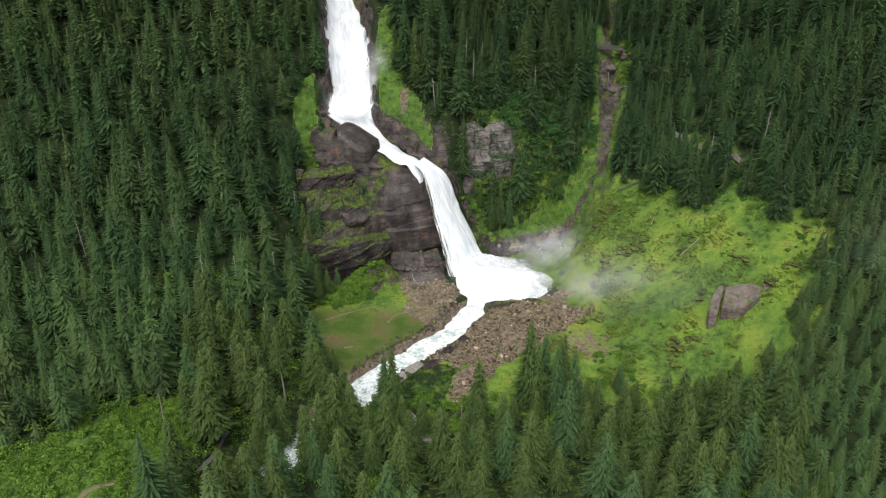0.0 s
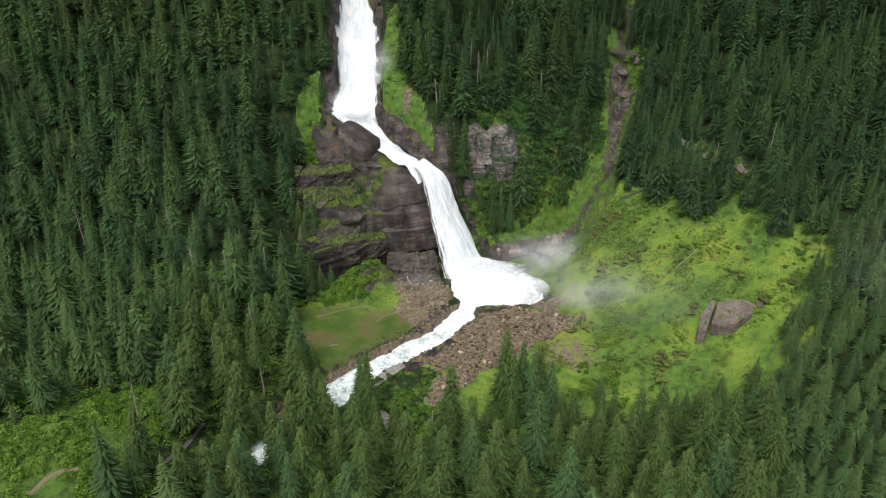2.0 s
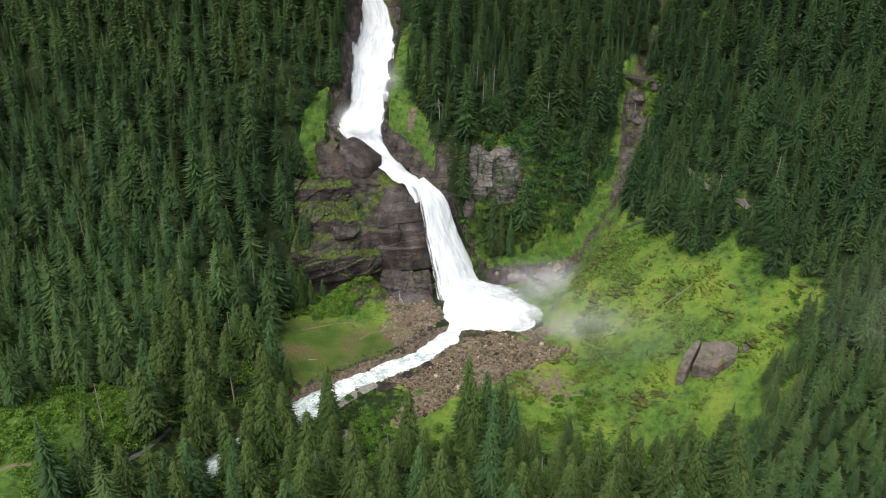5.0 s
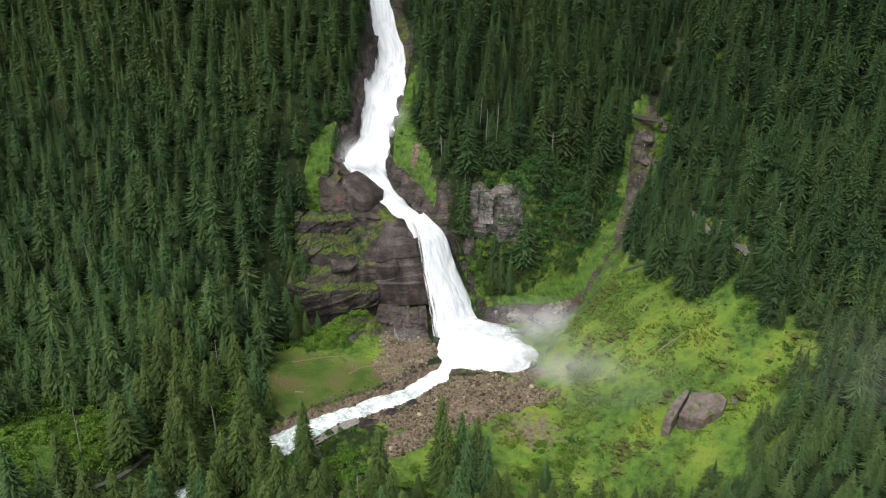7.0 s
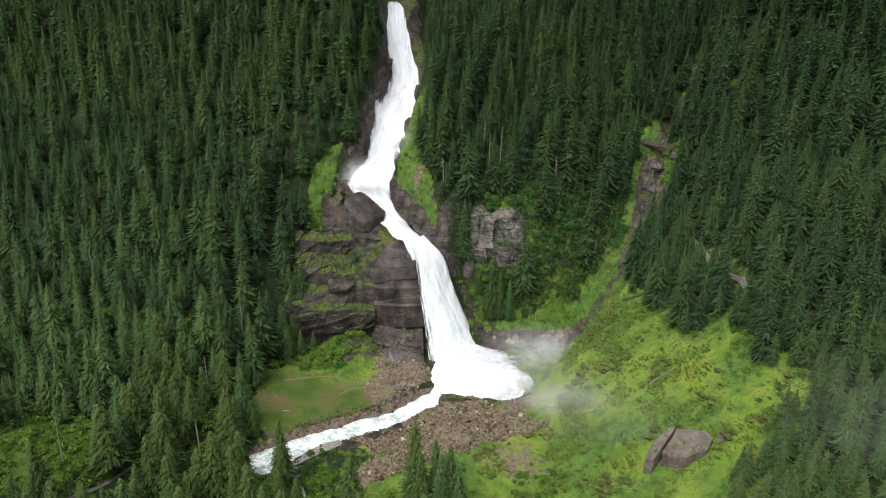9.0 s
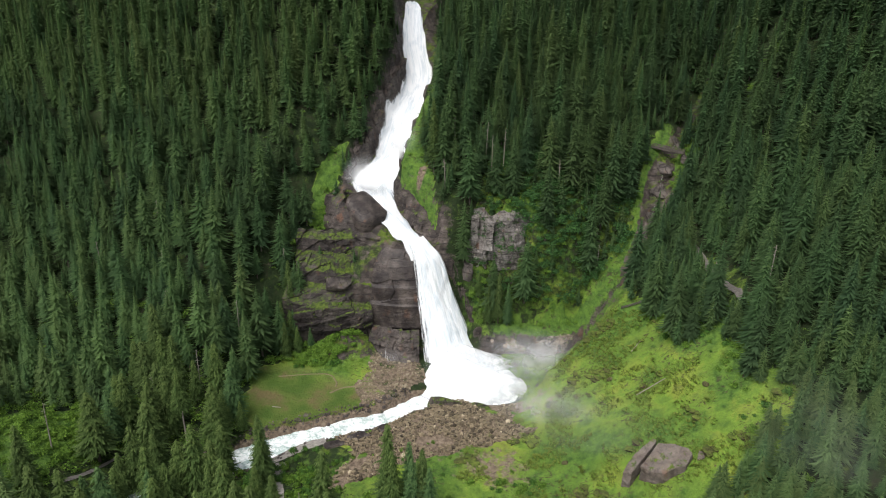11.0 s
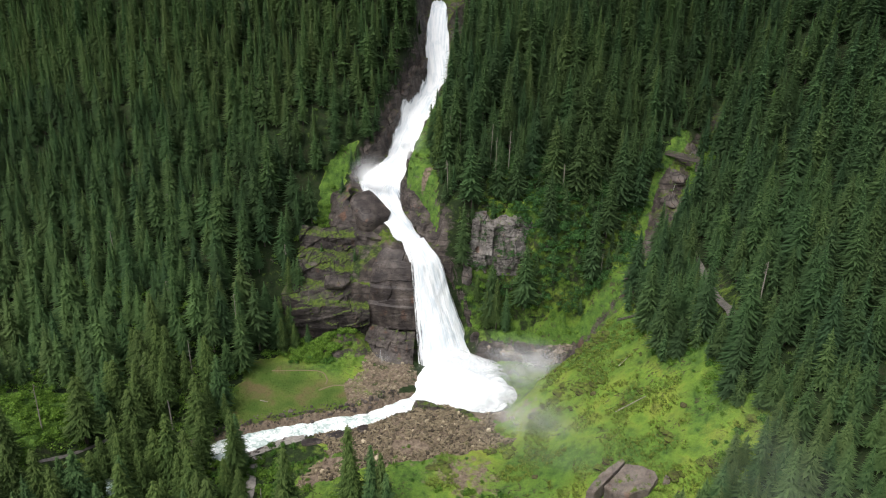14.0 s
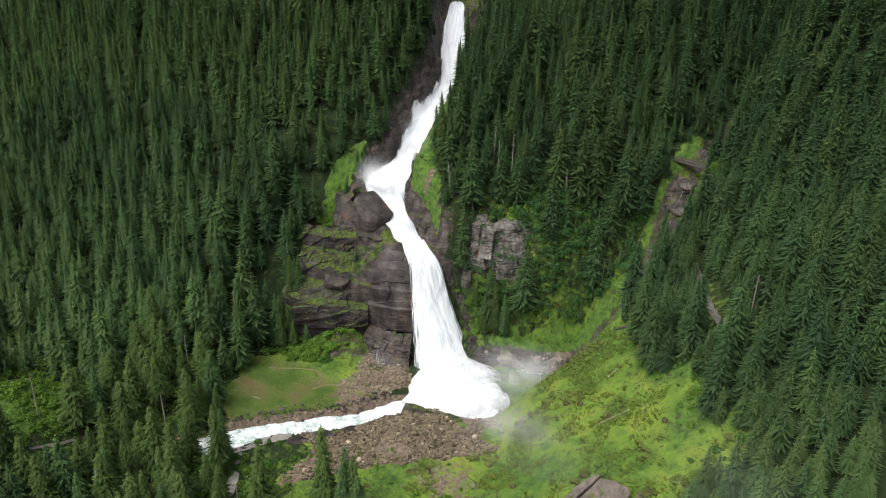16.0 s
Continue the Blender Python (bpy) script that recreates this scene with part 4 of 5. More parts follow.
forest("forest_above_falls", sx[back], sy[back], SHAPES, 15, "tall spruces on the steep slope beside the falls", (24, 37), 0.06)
front &= ~((sx > -40) & (sy > 224))
forest("forest_valley", sx[front], sy[front], FAR_SHAPES, 16, "spruces on the valley floor")

# younger spruces under the tall ones
ux0, uy0 = plant_spots(-450, 330, 150, 520, 8.6, 71)
ok = wooded(ux0, uy0) & ((ux0 < -110) | (ux0 > 100) | (uy0 > 335)) & ~((ux0 < -100) & (uy0 > 440)) & (ux0 < 0.63 * uy0 + 20)
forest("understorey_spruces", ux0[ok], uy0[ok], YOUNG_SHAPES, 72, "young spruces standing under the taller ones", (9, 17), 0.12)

# single spruces near the river
fine_shapes = []
for k in range(6):
    shape_rng = random.Random(100 + k)
    co, tri, shading, nor = spruce_shape(shape_rng, 36, 17, (0.05, 0.1, 0.12, 0.1, 0.2, 0.5)[k], 3, 0.6)
    stem_co, stem_tri, _, _ = stem_shape(8)
    proto = new("spruce_tree")
    link("crown", co, tri, NEEDLES if k == 0 else OLIVE, proto, normals=nor, tint=np.clip(shading + (0.5, 0.54, 0.58, 0.56, 0.64, 0.6)[k], 0, 1))
    link("trunk", stem_co * np.array([0.085, 0.085, 1]), stem_tri, DEADWOOD if k == 5 else BARK, proto, True)
    tagged(proto, ("tall slim dark green spruce on the valley floor", "dark green spruce standing near the river", "full green spruce with drooping branches", "mid-green spruce among its neighbours", "lighter green spruce with a bare lower trunk", "half-dead spruce with a long bleached bare trunk")[k], "tree", "spruces on the valley floor")
    fine_shapes.append(proto)
hx, hy = sx[single], sy[single]
order = np.argsort(np.hypot(hx - 10, hy - 215))[:250]
hrng = random.Random(21)
used_proto = set()


def plant(x, y, tall, k, wide=0.15, turn=None):
    """A single spruce of that height."""
    girth = 1.4 * tall * wide
    m = Matrix.LocRotScale((x, y, float(floor_at(x, y)) - 0.2), Euler((hrng.gauss(0, 0.01), hrng.gauss(0, 0.01), hrng.uniform(0, 6.28))), None)
    if k in used_proto:
        ob = copy_thing(fine_shapes[k], m)
    else:
        ob = fine_shapes[k]
        ob.matrix_basis = m
        used_proto.add(k)
    ob.scale = (girth, girth, tall)
    return ob


plant(-60.5, 211, 34, 5, 0.1)
plant(-43.7, 223.9, 14, 1, 0.17)
plant(-22.4, 208.4, 25, 0, 0.15)
plant(-22.3, 356, 22, 1, 0.13)
plant(-30, 393, 20, 0, 0.14)
plant(-19, 203, 32, 1, 0.13)
plant(66.1, 211.3, 13, 0, 0.15)
plant(-12, 345, 36, 4, 0.1)
for x, y, tall in [(-53, 279, 15), (-57, 275, 19), (-62, 280, 22), (-60, 286, 17), (-63, 290, 19), (-56, 290, 9), (-49, 284, 11), (-58, 281, 20), (-51, 300, 9), (-45, 304, 8), (-57, 299, 12), (-55, 306, 10), (-38, 309, 6), (27, 327, 16), (37, 334, 18), (19, 327, 13)]:
    plant(x, y, tall, 1 if tall > 12 else 0, 0.16)
plant(29.5, 326.5, 27, 4, 0.1)
plant(25, 325, 20, 1, 0.11)
plant(34, 327, 22, 0, 0.12)
plant(30.2, 206.2, 39, 3, 0.13)
plant(37, 209.4, 30, 0, 0.14)
plant(43, 207, 31, 1, 0.14)
plant(47, 204, 27, 0, 0.14)
plant(33.5, 204, 30, 1, 0.14)
plant(40.5, 204, 29, 0, 0.14)
plant(11.5, 195.3, 32, 3, 0.15)
plant(-8, 194, 17, 2, 0.19)
plant(66, 214, 11, 1, 0.17)
for i in order:
    low = hx[i] > -5 and hy[i] > 198
    if -6 < hx[i] < 90 and hy[i] > 203:
        continue
    plant(hx[i], hy[i], hrng.uniform(12, 22) if low else hrng.uniform(18, 31), hrng.choice((0, 1, 2, 3, 3, 4)), hrng.uniform(0.15, 0.2))
rest = np.argsort(np.hypot(hx - 10, hy - 215))[250:]
if len(rest):
    forest("forest_riverside", hx[rest], hy[rest], SHAPES, 17, "spruces along the lower river", brighter=0.32)

# younger spruces that fill the steep slopes near the falls
fx, fy = plant_spots(-62, 120, 312, 430, 6.6, 9)
ok = wooded(fx, fy)
forest("young_spruces", fx[ok], fy[ok], YOUNG_SHAPES, 18, "young spruces crowding the steep slope", (9, 17))
ex, ey = plant_spots(96, 210, 160, 345, 7.0, 10)
ok = wooded(ex, ey) & (floor_at(ex, ey) > 6) & (ey > 255)
forest("young_spruces_east", ex[ok], ey[ok], YOUNG_SHAPES, 19, "young spruces beside the grassy fan", (9, 18), 0.0)

nx, ny = plant_spots(94, 180, 140, 262, 5.4, 24)
ok = wooded(nx, ny) & (nx < 0.63 * ny + 60)
forest("forest_near_east", nx[ok], ny[ok], FINE_SHAPES, 25, "dense fresh green spruces below the grassy fan", (9, 18), 0.36)


# standing dead spruces: pale bare poles with stubs of branches
def snag(x, y, tall):
    tree = new("dead_spruce")
    tree.matrix_basis = Matrix.LocRotScale((x, y, float(floor_at(x, y)) - 0.3), Euler((hrng.gauss(0, 0.03), hrng.gauss(0, 0.03), hrng.uniform(0, 6.28))), None)
    co, tri, _, _ = stem_shape(6)
    link("trunk", co * np.array([0.3, 0.3, tall]), tri, DEADWOOD, tree, True)
    co, tri = [], []
    for _ in range(26):
        z, a, r = hrng.uniform(0.35, 0.86) * tall, hrng.uniform(0, 6.28), hrng.uniform(0.5, 1.7)
        c, s, i = math.cos(a), math.sin(a), len(co)
        co += [(0, 0, z + 0.09), (0, 0, z - 0.09), (c * r, s * r, z - 0.4 * r), (-0.06 * s, 0.06 * c, z)]
        tri += [(i, i + 1, i + 2), (i, i + 3, i + 2)]
    tagged(link("twigs", np.array(co), np.array(tri), DEADWOOD, tree), kind="stuff")
    return tagged(tree, "bleached dead spruce standing bare among living ones", "tree", "dead spruces")


for x, y, tall in [(-9, 350, 27), (-4, 352, 24), (12, 352, 26), (16, 350, 25), (20, 356, 22), (-3, 338, 18), (8, 340, 16), (48, 356, 20), (70, 352, 18), (-66, 292, 24), (-72, 262, 26), (-84, 250, 22), (-96, 246, 24), (-70, 232, 25), (-80, 216, 24), (-110, 262, 22), (-128, 280, 24), (-150, 262, 21), (-46, 178, 22), (-92, 178, 24), (6, 190, 20), (58, 188, 19), (122, 302, 20), (140, 292, 22)]:
    snag(x, y, tall)


# ---- rocks ----
def ball(detail):
    bm = bmesh.new()
    bmesh.ops.create_icosphere(bm, subdivisions=detail, radius=1)
    co = np.array([v.co[:] for v in bm.verts])
    tri = np.array([[v.index for v in f.verts] for f in bm.faces])
    bm.free()
    return co, tri


BALLS = {k: ball(k) for k in (1, 2, 3, 4, 5)}


def rock_shape(seed, size, detail=3, cuts=9, crumble=0.05, boxy=0.35, upright=False):
    """A cracked block: a ball cut flat by many planes, then roughened."""
    rng = np.random.default_rng(seed)
    co, tri = BALLS[detail]
    co = co.copy()
    co = np.sign(co) * np.abs(co) ** boxy * 0.8 if boxy < 1 else co
    for _ in range(cuts):
        n = rng.normal(size=3) * (1, 1, 0.7)
        n /= np.linalg.norm(n)
        over = np.maximum(co @ n - rng.uniform(0.55, 0.95), 0)
        co -= over[:, None] * n
    co *= np.array(size) / 2
    s = max(size)
    out = co / (np.linalg.norm(co, axis=1)[:, None] + 1e-6)
    q = co[:, 0] * 0.7 + co[:, 1] * 0.7
    co += out * (crumble * s * rough(q * (2.0 if upright else 1.0), co[:, 2] * (0.5 if upright else 2.2), s * 0.22, seed, 3))[:, None]
    co += out * (crumble * 0.6 * s * rough(co[:, 0] * 1.3 - co[:, 1], co[:, 2] * 0.8, s * 0.12, seed + 5, 2))[:, None]
    return co, tri


def outcrop(x, y, z, size, turn, tilt, mat, seed, label, name="rock_outcrop", category="rock", detail=4, group="cliff rocks", cuts=9, **form):
    co, tri = rock_shape(seed, size, detail, cuts, **form)
    ob = link(name, co, tri, mat)
    ob.matrix_basis = pose(x, y, z, tilt[0], tilt[1], turn)
    return tagged(ob, label, category, group)


def rock_face(name, line, lo, hi, lean, cell, depth, mat, seed, label, grain=0.5, ragged=3.0, dip=0.12, chips=0.32, sway=0.0, swell=0.8):
    """A cliff as a sheet of stepped blocks. lean: pairs of height and how far the face lies back there; cell: width and height of the blocks."""
    mid, run = curve_through(line, int(40 + 0))
    n = max(8, int(run[-1] / grain))
    lift = np.interp(np.linspace(0, run[-1], n), run, mid[:, 2]) if mid.shape[1] > 2 else 0.0
    mid = np.stack([np.interp(np.linspace(0, run[-1], n), run, mid[:, k]) for k in (0, 1)], 1)
    m = max(8, int((hi - lo) / grain))
    S, H = np.meshgrid(np.linspace(0, run[-1], n), np.linspace(0, 1, m))
    top = hi + ragged * rough(S, 0 * S, 9, seed + 7)
    H = lo + (top - lo) * H
    way = np.gradient(mid, axis=0)
    way /= np.linalg.norm(way, axis=1)[:, None]
    inward = np.stack([-way[:, 1], way[:, 0]], 1)
    w, h = cell
    a, b = S + 4.0 * rough(S, H, 11, seed), H + 2.6 * rough(S, H * 0.6, 16, seed + 1) + dip * S
    row = np.floor(b / h)
    block = lattice(np.floor(a / w + 0.37 * row), row, seed + 2)
    row = np.floor(b / (0.36 * h))
    chip = lattice(np.floor(a / (0.4 * w) + 0.61 * row + 0.8 * rough(S, H, 5, seed + 9)), row, seed + 3)
    out = depth * (block - 0.35) + chips * depth * chip + swell * depth * rough(S, H, 17, seed + 4) + 0.12 * depth * rough(S, H, 1.6, seed + 5)
    level = H + sway * step(16, 26, H) * (S - 0.55 * run[-1] + 6 * rough(S, 0 * S, 15, seed + 8, 2))
    back = np.interp(level, *zip(*lean)) - out
    px, py = mid[None, :, 0] + inward[None, :, 0] * back, mid[None, :, 1] + inward[None, :, 1] * back
    ob = link(name, np.stack([px, py, H + lift], -1).reshape(-1, 3), sheet_faces(n, m), mat)
    return tagged(ob, label, "cliff", kind="structure")


rock_face("cliff_west", [(-63, 285), (-55, 284.5), (-48, 286.5), (-40, 290), (-33, 295), (-25, 301)], -2, 47,
          [(-2, -1.5), (4, 0), (9, 4.2), (13, 5.0), (14.5, -1.4), (20, -0.8), (26, 0.2), (28, 3.0), (33, 6.5), (34.5, 9), (40, 11), (42, 14.5), (47, 20)],
          (15, 7.5), 2.6, CLIFF, 201, "stepped dark brown gneiss cliff with mossy ledges and an overhang", dip=-0.24, chips=0.35, sway=0.2, swell=0.45)
rock_face("wet_wall", [(-33, 306), (-29, 304), (-24, 303.6), (-16, 305.4), (-8, 308), (-1, 312)], 9, 53,
          [(9, 3.5), (12.5, 3), (14, -0.6), (19, -0.3), (25, 0.2), (25.8, 1.0), (33, 2.2), (34, 3.2), (43, 7), (47, 9.5), (50, 13), (53, 18)],
          (19, 8.5), 1.2, SMOOTH, 211, "smooth dark wet rock wall beside the falling water", 0.45, 1.0, -0.1, 0.25, swell=0.5)
rock_face("cliff_terrace", [(-66, 300), (-56, 303), (-46, 307), (-38, 311), (-30, 316)], 36, 55,
          [(36, -1), (44, 0.5), (46, 3.5), (52, 5), (54, 8), (58, 11), (62, 17)], (12, 9), 3.0, CLIFF, 231, "mossy brown rock terrace under the smooth nose", dip=-0.4, chips=0.3)
rock_face("crag", [(12, 331.8), (15, 332), (20, 333), (28, 336), (37, 342), (44, 349)], 40, 67,
          [(34, -0.5), (42, 0.5), (46, -0.5), (56, 1.8), (64, 3), (67, 6), (69, 11)], (5.0, 13.0), 3.2, PALE, 261, "pale grey fissured crag among spruces", 0.5, 6.0)
rock_face("pool_ledge", [(20, 321.5), (30, 321), (42, 325), (52, 330), (62, 337.5), (70, 343)], -4, 12,
          [(-4, -2), (2, 0), (6, 0.4), (9.5, 1.5), (10.5, 4), (12, 8)], (9, 4), 1.6, LEDGE, 291, "pale brown rock ledge behind the plunge pool", 0.45, 2.0)

rock_face("cliff_nose", [(-66, 325, 0), (-60, 318.5, -3), (-52, 315, -4), (-44, 317.5, -6), (-36.5, 322.5, -9), (-32.5, 329, -10), (-33, 335, -10)], 43, 73, [(42, -1.5), (50, 0), (58, 1.2), (65, 3.2), (69, 6), (73, 12)],
          (15, 17), 2.6, RUSTY, 351, "reddish dark rock nose that turns the waterfall", 0.5, 2.5, -0.2, 0.16)
outcrop(-44, 331.5, 54.5, (31, 26, 34), -26, (10, 24), SMOOTH, 1, "smooth dark grey rock nose that turns the waterfall", detail=5, cuts=10, boxy=0.5, crumble=0.006)
outcrop(-58, 331, 56, (20, 18, 32), 20, (6, 6), RUSTY, 2, "reddish brown rock wall beside the waterfall", detail=5, cuts=16, boxy=0.28, crumble=0.015)
outcrop(-36, 320, 50, (26, 14, 16), 28, (12, 6), RUSTY, 4, "reddish brown rock step under the smooth nose", detail=5, cuts=14, boxy=0.28, crumble=0.02)
outcrop(-40, 297, 36, (15, 9, 7), 28, (20, 8), RUSTY, 6, "tilted reddish rock slab on a grassy ledge", detail=4, cuts=12, boxy=0.3, crumble=0.02)
rock_face("cliff_base", [(-25, 299), (-17, 300), (-9, 301), (-2, 304)], -3, 15, [(-3, -9), (1, -6.5), (5, -4.5), (9, -2.5), (13, 0), (15, 3)],
          (6, 3.4), 2.0, RUSTY, 311, "stepped brown rock at the foot of the cliff", 0.4, 1.5, 0.2, 0.4)
rock_face("chute_bank", [(-33, 349, 73), (-27, 341.5, 66), (-17, 334.5, 59), (-6, 327.5, 51), (2, 325, 45), (8, 325.5, 37), (13, 325.5, 26), (20, 325, 13), (27, 322.5, 3)], -4, 6,
          [(-4, -1.5), (1, 0), (3, 1.0), (6, 5)], (6, 5), 2.0, ROCK, 331, "dark wet rock bank beside the rushing water", 0.45, 2.0, 0.3)
outcrop(21, 321, 8.5, (7, 6, 15), 25, (6, 10), ROCK, 16, "dark wet rock pillar at the foot of the waterfall", cuts=14, boxy=0.35)
outcrop(26, 321, 6.5, (6, 5, 10), 40, (4, 8), ROCK, 17, "dark wet rock step at the foot of the waterfall", cuts=14, boxy=0.35)
outcrop(13, 328, 39, (7, 7, 12), 10, (5, 5), BLOCK, 15, "grey rock at the lip of the waterfall", cuts=16, boxy=0.3)
wall, _ = curve_through([(-45, 341), (-47, 356), (-48, 372), (-51, 399), (-56, 430), (-64, 443), (-74, 462), (-84, 486)], 12)
wall_rng = random.Random(12)
for k, (x, y) in enumerate(wall):
    for side in (-1, 1):
        px, py = x + side * wall_rng.uniform(13, 14.5), y + wall_rng.uniform(-3, 3) - side * 2
        if (side > 0 and y < 350) or y > 436:
            continue
        outcrop(px, py, float(floor_at(px, py)) - 1.0, (wall_rng.uniform(4, 6.5), wall_rng.uniform(11, 17), wall_rng.uniform(7, 11)), wall_rng.uniform(0, 20), (wall_rng.uniform(15, 35), side * -15), ROCK, 120 + 2 * k + side, "dark purple-brown rock wall beside the upper cascade")
for k, (x, y, w, t, h) in enumerate([(92, 390, 11, 9, 4), (91, 381, 12, 10, 4), (91, 372, 10, 9, 4), (90, 364, 8, 8, 3), (88, 356, 6, 8, 3), (95, 410, 8, 10, 4), (52, 325, 8, 6, 4)]):
    outcrop(x, y, float(floor_at(x, y)) - 0.7, (w, t, h), 6 + 25 * (k % 3), (36, 0), BLOCK, 50 + k, "brown bedrock slab in the brook's gully", group="gully rocks")
outcrop(99, 377, float(floor_at(99, 377)) + 0.6, (4, 3, 3), 20, (20, 0), PALE, 60, "pale boulder beside the brook's gully", group="gully rocks", detail=3)
for k, (x, y, w, t, h, r) in enumerate([(26, 269, 20, 6, 6, 8), (14, 263, 7, 6, 4, 60), (40, 272, 14, 5, 4, 4), (2, 238, 14, 6, 3.5, 50), (-5, 230, 10, 5, 3, 45), (8, 246, 8, 5, 3, 55)]):
    outcrop(x, y, float(floor_at(x, y)) - 0.3, (w, t, h), r, (4, 0), MOSSY if k in (0, 2) else SMOOTH, 70 + k, "dark wet rock slab at the edge of the plunge pool" if k < 3 else "dark rock slab on the river bank", group="bank rocks")

# the split boulder on the grassy fan
def slab(name, outline, slope, mat, parent, seed, drop=6.5):
    """A flat-topped block: an outline on a tilted plane, carried down into the ground, with broken rims."""
    bm = bmesh.new()
    top = [bm.verts.new((x, y, slope[0] * x + slope[1] * y + slope[2])) for x, y in outline]
    face = bm.faces.new(top)
    deep = bmesh.ops.extrude_face_region(bm, geom=[face])
    low = [v for v in deep["geom"] if isinstance(v, bmesh.types.BMVert)]
    bmesh.ops.translate(bm, vec=(0, 0, -drop), verts=low)
    bmesh.ops.recalc_face_normals(bm, faces=bm.faces)
    bmesh.ops.bevel(bm, geom=[e for e in bm.edges], offset=0.2, segments=1, affect="EDGES")
    bmesh.ops.triangulate(bm, faces=bm.faces)
    for _ in range(4):
        long = [e for e in bm.edges if e.calc_length() > 0.9]
        bmesh.ops.subdivide_edges(bm, edges=long, cuts=1)
        bmesh.ops.triangulate(bm, faces=[f for f in bm.faces if len(f.verts) > 3])
    at = np.array([v.co[:] for v in bm.verts])
    bump = 0.3 * rough(at[:, 0] + at[:, 2], at[:, 1] - 0.5 * at[:, 2], 4, seed) + 0.18 * np.floor(2.5 * rough(at[:, 0] * 0.6, at[:, 1] * 1.4, 5, seed + 3, 2))
    side = 0.3 * rough(at[:, 2] * 1.6, at[:, 0] - at[:, 1], 3, seed + 6)
    for v, up, out in zip(bm.verts, bump, side):
        v.co += Vector((out, 0.7 * out, 0.7 * up))
    return part(name, bm, mat, parent)


boulder = new("split_boulder")
slope = (0.43, 0.31, 28.3 - 0.43 * 114.5 - 0.31 * 236)
slab("main_block", [(112.8, 241.2), (118, 239.9), (122, 237.8), (123.6, 235.4), (122.2, 231.9), (118.8, 230.8), (116.2, 229.2), (111.8, 230.4), (108.6, 232.6)], slope, SLATE, boulder, 91)
slab("split_slab", [(110.8, 243.2), (112.1, 242.2), (109.7, 237.2), (107.3, 232.1), (106.2, 230), (103.4, 230.8), (104, 233.6), (106, 238)], slope, SLATE, boulder, 94, 6.0)
slab("broken_corner", [(125.2, 238.6), (127, 237.6), (127.2, 235.2), (125.2, 235)], (0.43, 0.31, slope[2] - 1.6), SLATE, boulder, 97, 4.0)
tagged(boulder, "huge flat-topped grey-brown boulder split by a dark crack, in grass", "boulder")

pebble = []
for k in range(7):
    me_rng = np.random.default_rng(300 + k)
    co, tri = rock_shape(300 + k, (1, me_rng.uniform(0.6, 0.95), me_rng.uniform(0.45, 0.75)), 2 if k < 3 else 1, 7, 0.05, 0.6)
    pebble.append((co, tri))
stone_meshes = []


def loose_stone(name, k, x, y, size, parent=None, sink=0.2, mat=STONE, rng=None):
    """A loose stone on one of the shared meshes."""
    key = (k, mat.name)
    known = dict(stone_meshes)
    if key not in known:
        ob = link(name, *pebble[k], mat, parent)
        stone_meshes.append((key, ob.data))
    else:
        ob = new(name, known[key])
        ob.parent = parent
    ob.matrix_basis = Matrix.LocRotScale((x, y, float(floor_at(x, y)) + size * (0.25 - sink)), Euler((rng.uniform(-0.4, 0.4), rng.uniform(-0.4, 0.4), rng.uniform(0, 6.28))), (size, size, size))
    return ob


srng = random.Random(33)
count = 0
while count < 22:
    x, y = srng.uniform(56, 150), srng.uniform(205, 325)
    if not inside(np.array(x), np.array(y), FAN) or math.hypot(x - 114, y - 237) < 14:
        continue
    size = srng.choice((0.9, 1.2, 1.5, 2.0, 2.6, 3.4))
    tagged(loose_stone("stone", srng.randrange(7), x, y, size, None, 0.22, LICHEN, srng), "brown weathered stone half sunk in the grass", "stone", "stones on the grassy fan")
    count += 1


def scatter(name, xs, ys, sizes, shapes, mat, parent, seed, label="", sink=0.15, flat=1.0, lean=0.0):
    """Many small pieces as one mesh."""
    rng = np.random.default_rng(seed)
    cos, tris, at = [], [], 0
    kind = rng.integers(0, len(shapes), len(xs))
    zs = floor_at(xs, ys)
    ys = ys - lean * sizes
    for k, (co, tri) in enumerate(shapes):
        w = np.nonzero(kind == k)[0]
        if not len(w):
            continue
        a = rng.uniform(0, 6.283, len(w))
        c, s, f = np.cos(a)[:, None], np.sin(a)[:, None], sizes[w][:, None]
        x, y = (co[:, 0] * c - co[:, 1] * s) * f + xs[w][:, None], (co[:, 0] * s + co[:, 1] * c) * f + ys[w][:, None]
        z = co[:, 2] * f * flat + (zs[w] + sizes[w] * (0.25 - sink))[:, None]
        cos.append(np.stack([x, y, z], -1).reshape(-1, 3))
        tris.append((tri[None] + (np.arange(len(w)) * len(co))[:, None, None]).reshape(-1, 3) + at)
        at += len(w) * len(co)
    ob = link(name, np.vstack(cos), np.vstack(tris), mat, parent, label=label)
    return tagged(ob, kind="stuff")


nrng = np.random.default_rng(41)
rx, ry = nrng.uniform(-14, 66, 30000), nrng.uniform(204, 282, 30000)
ok = within(rx, ry, RUBBLE, 8.0) & (rough(rx, ry, 9, 73, 2) > -0.55) & (off_line(rx, ry, RIVER)[0] > 6.5)
rx, ry = rx[ok], ry[ok]
splinter = []
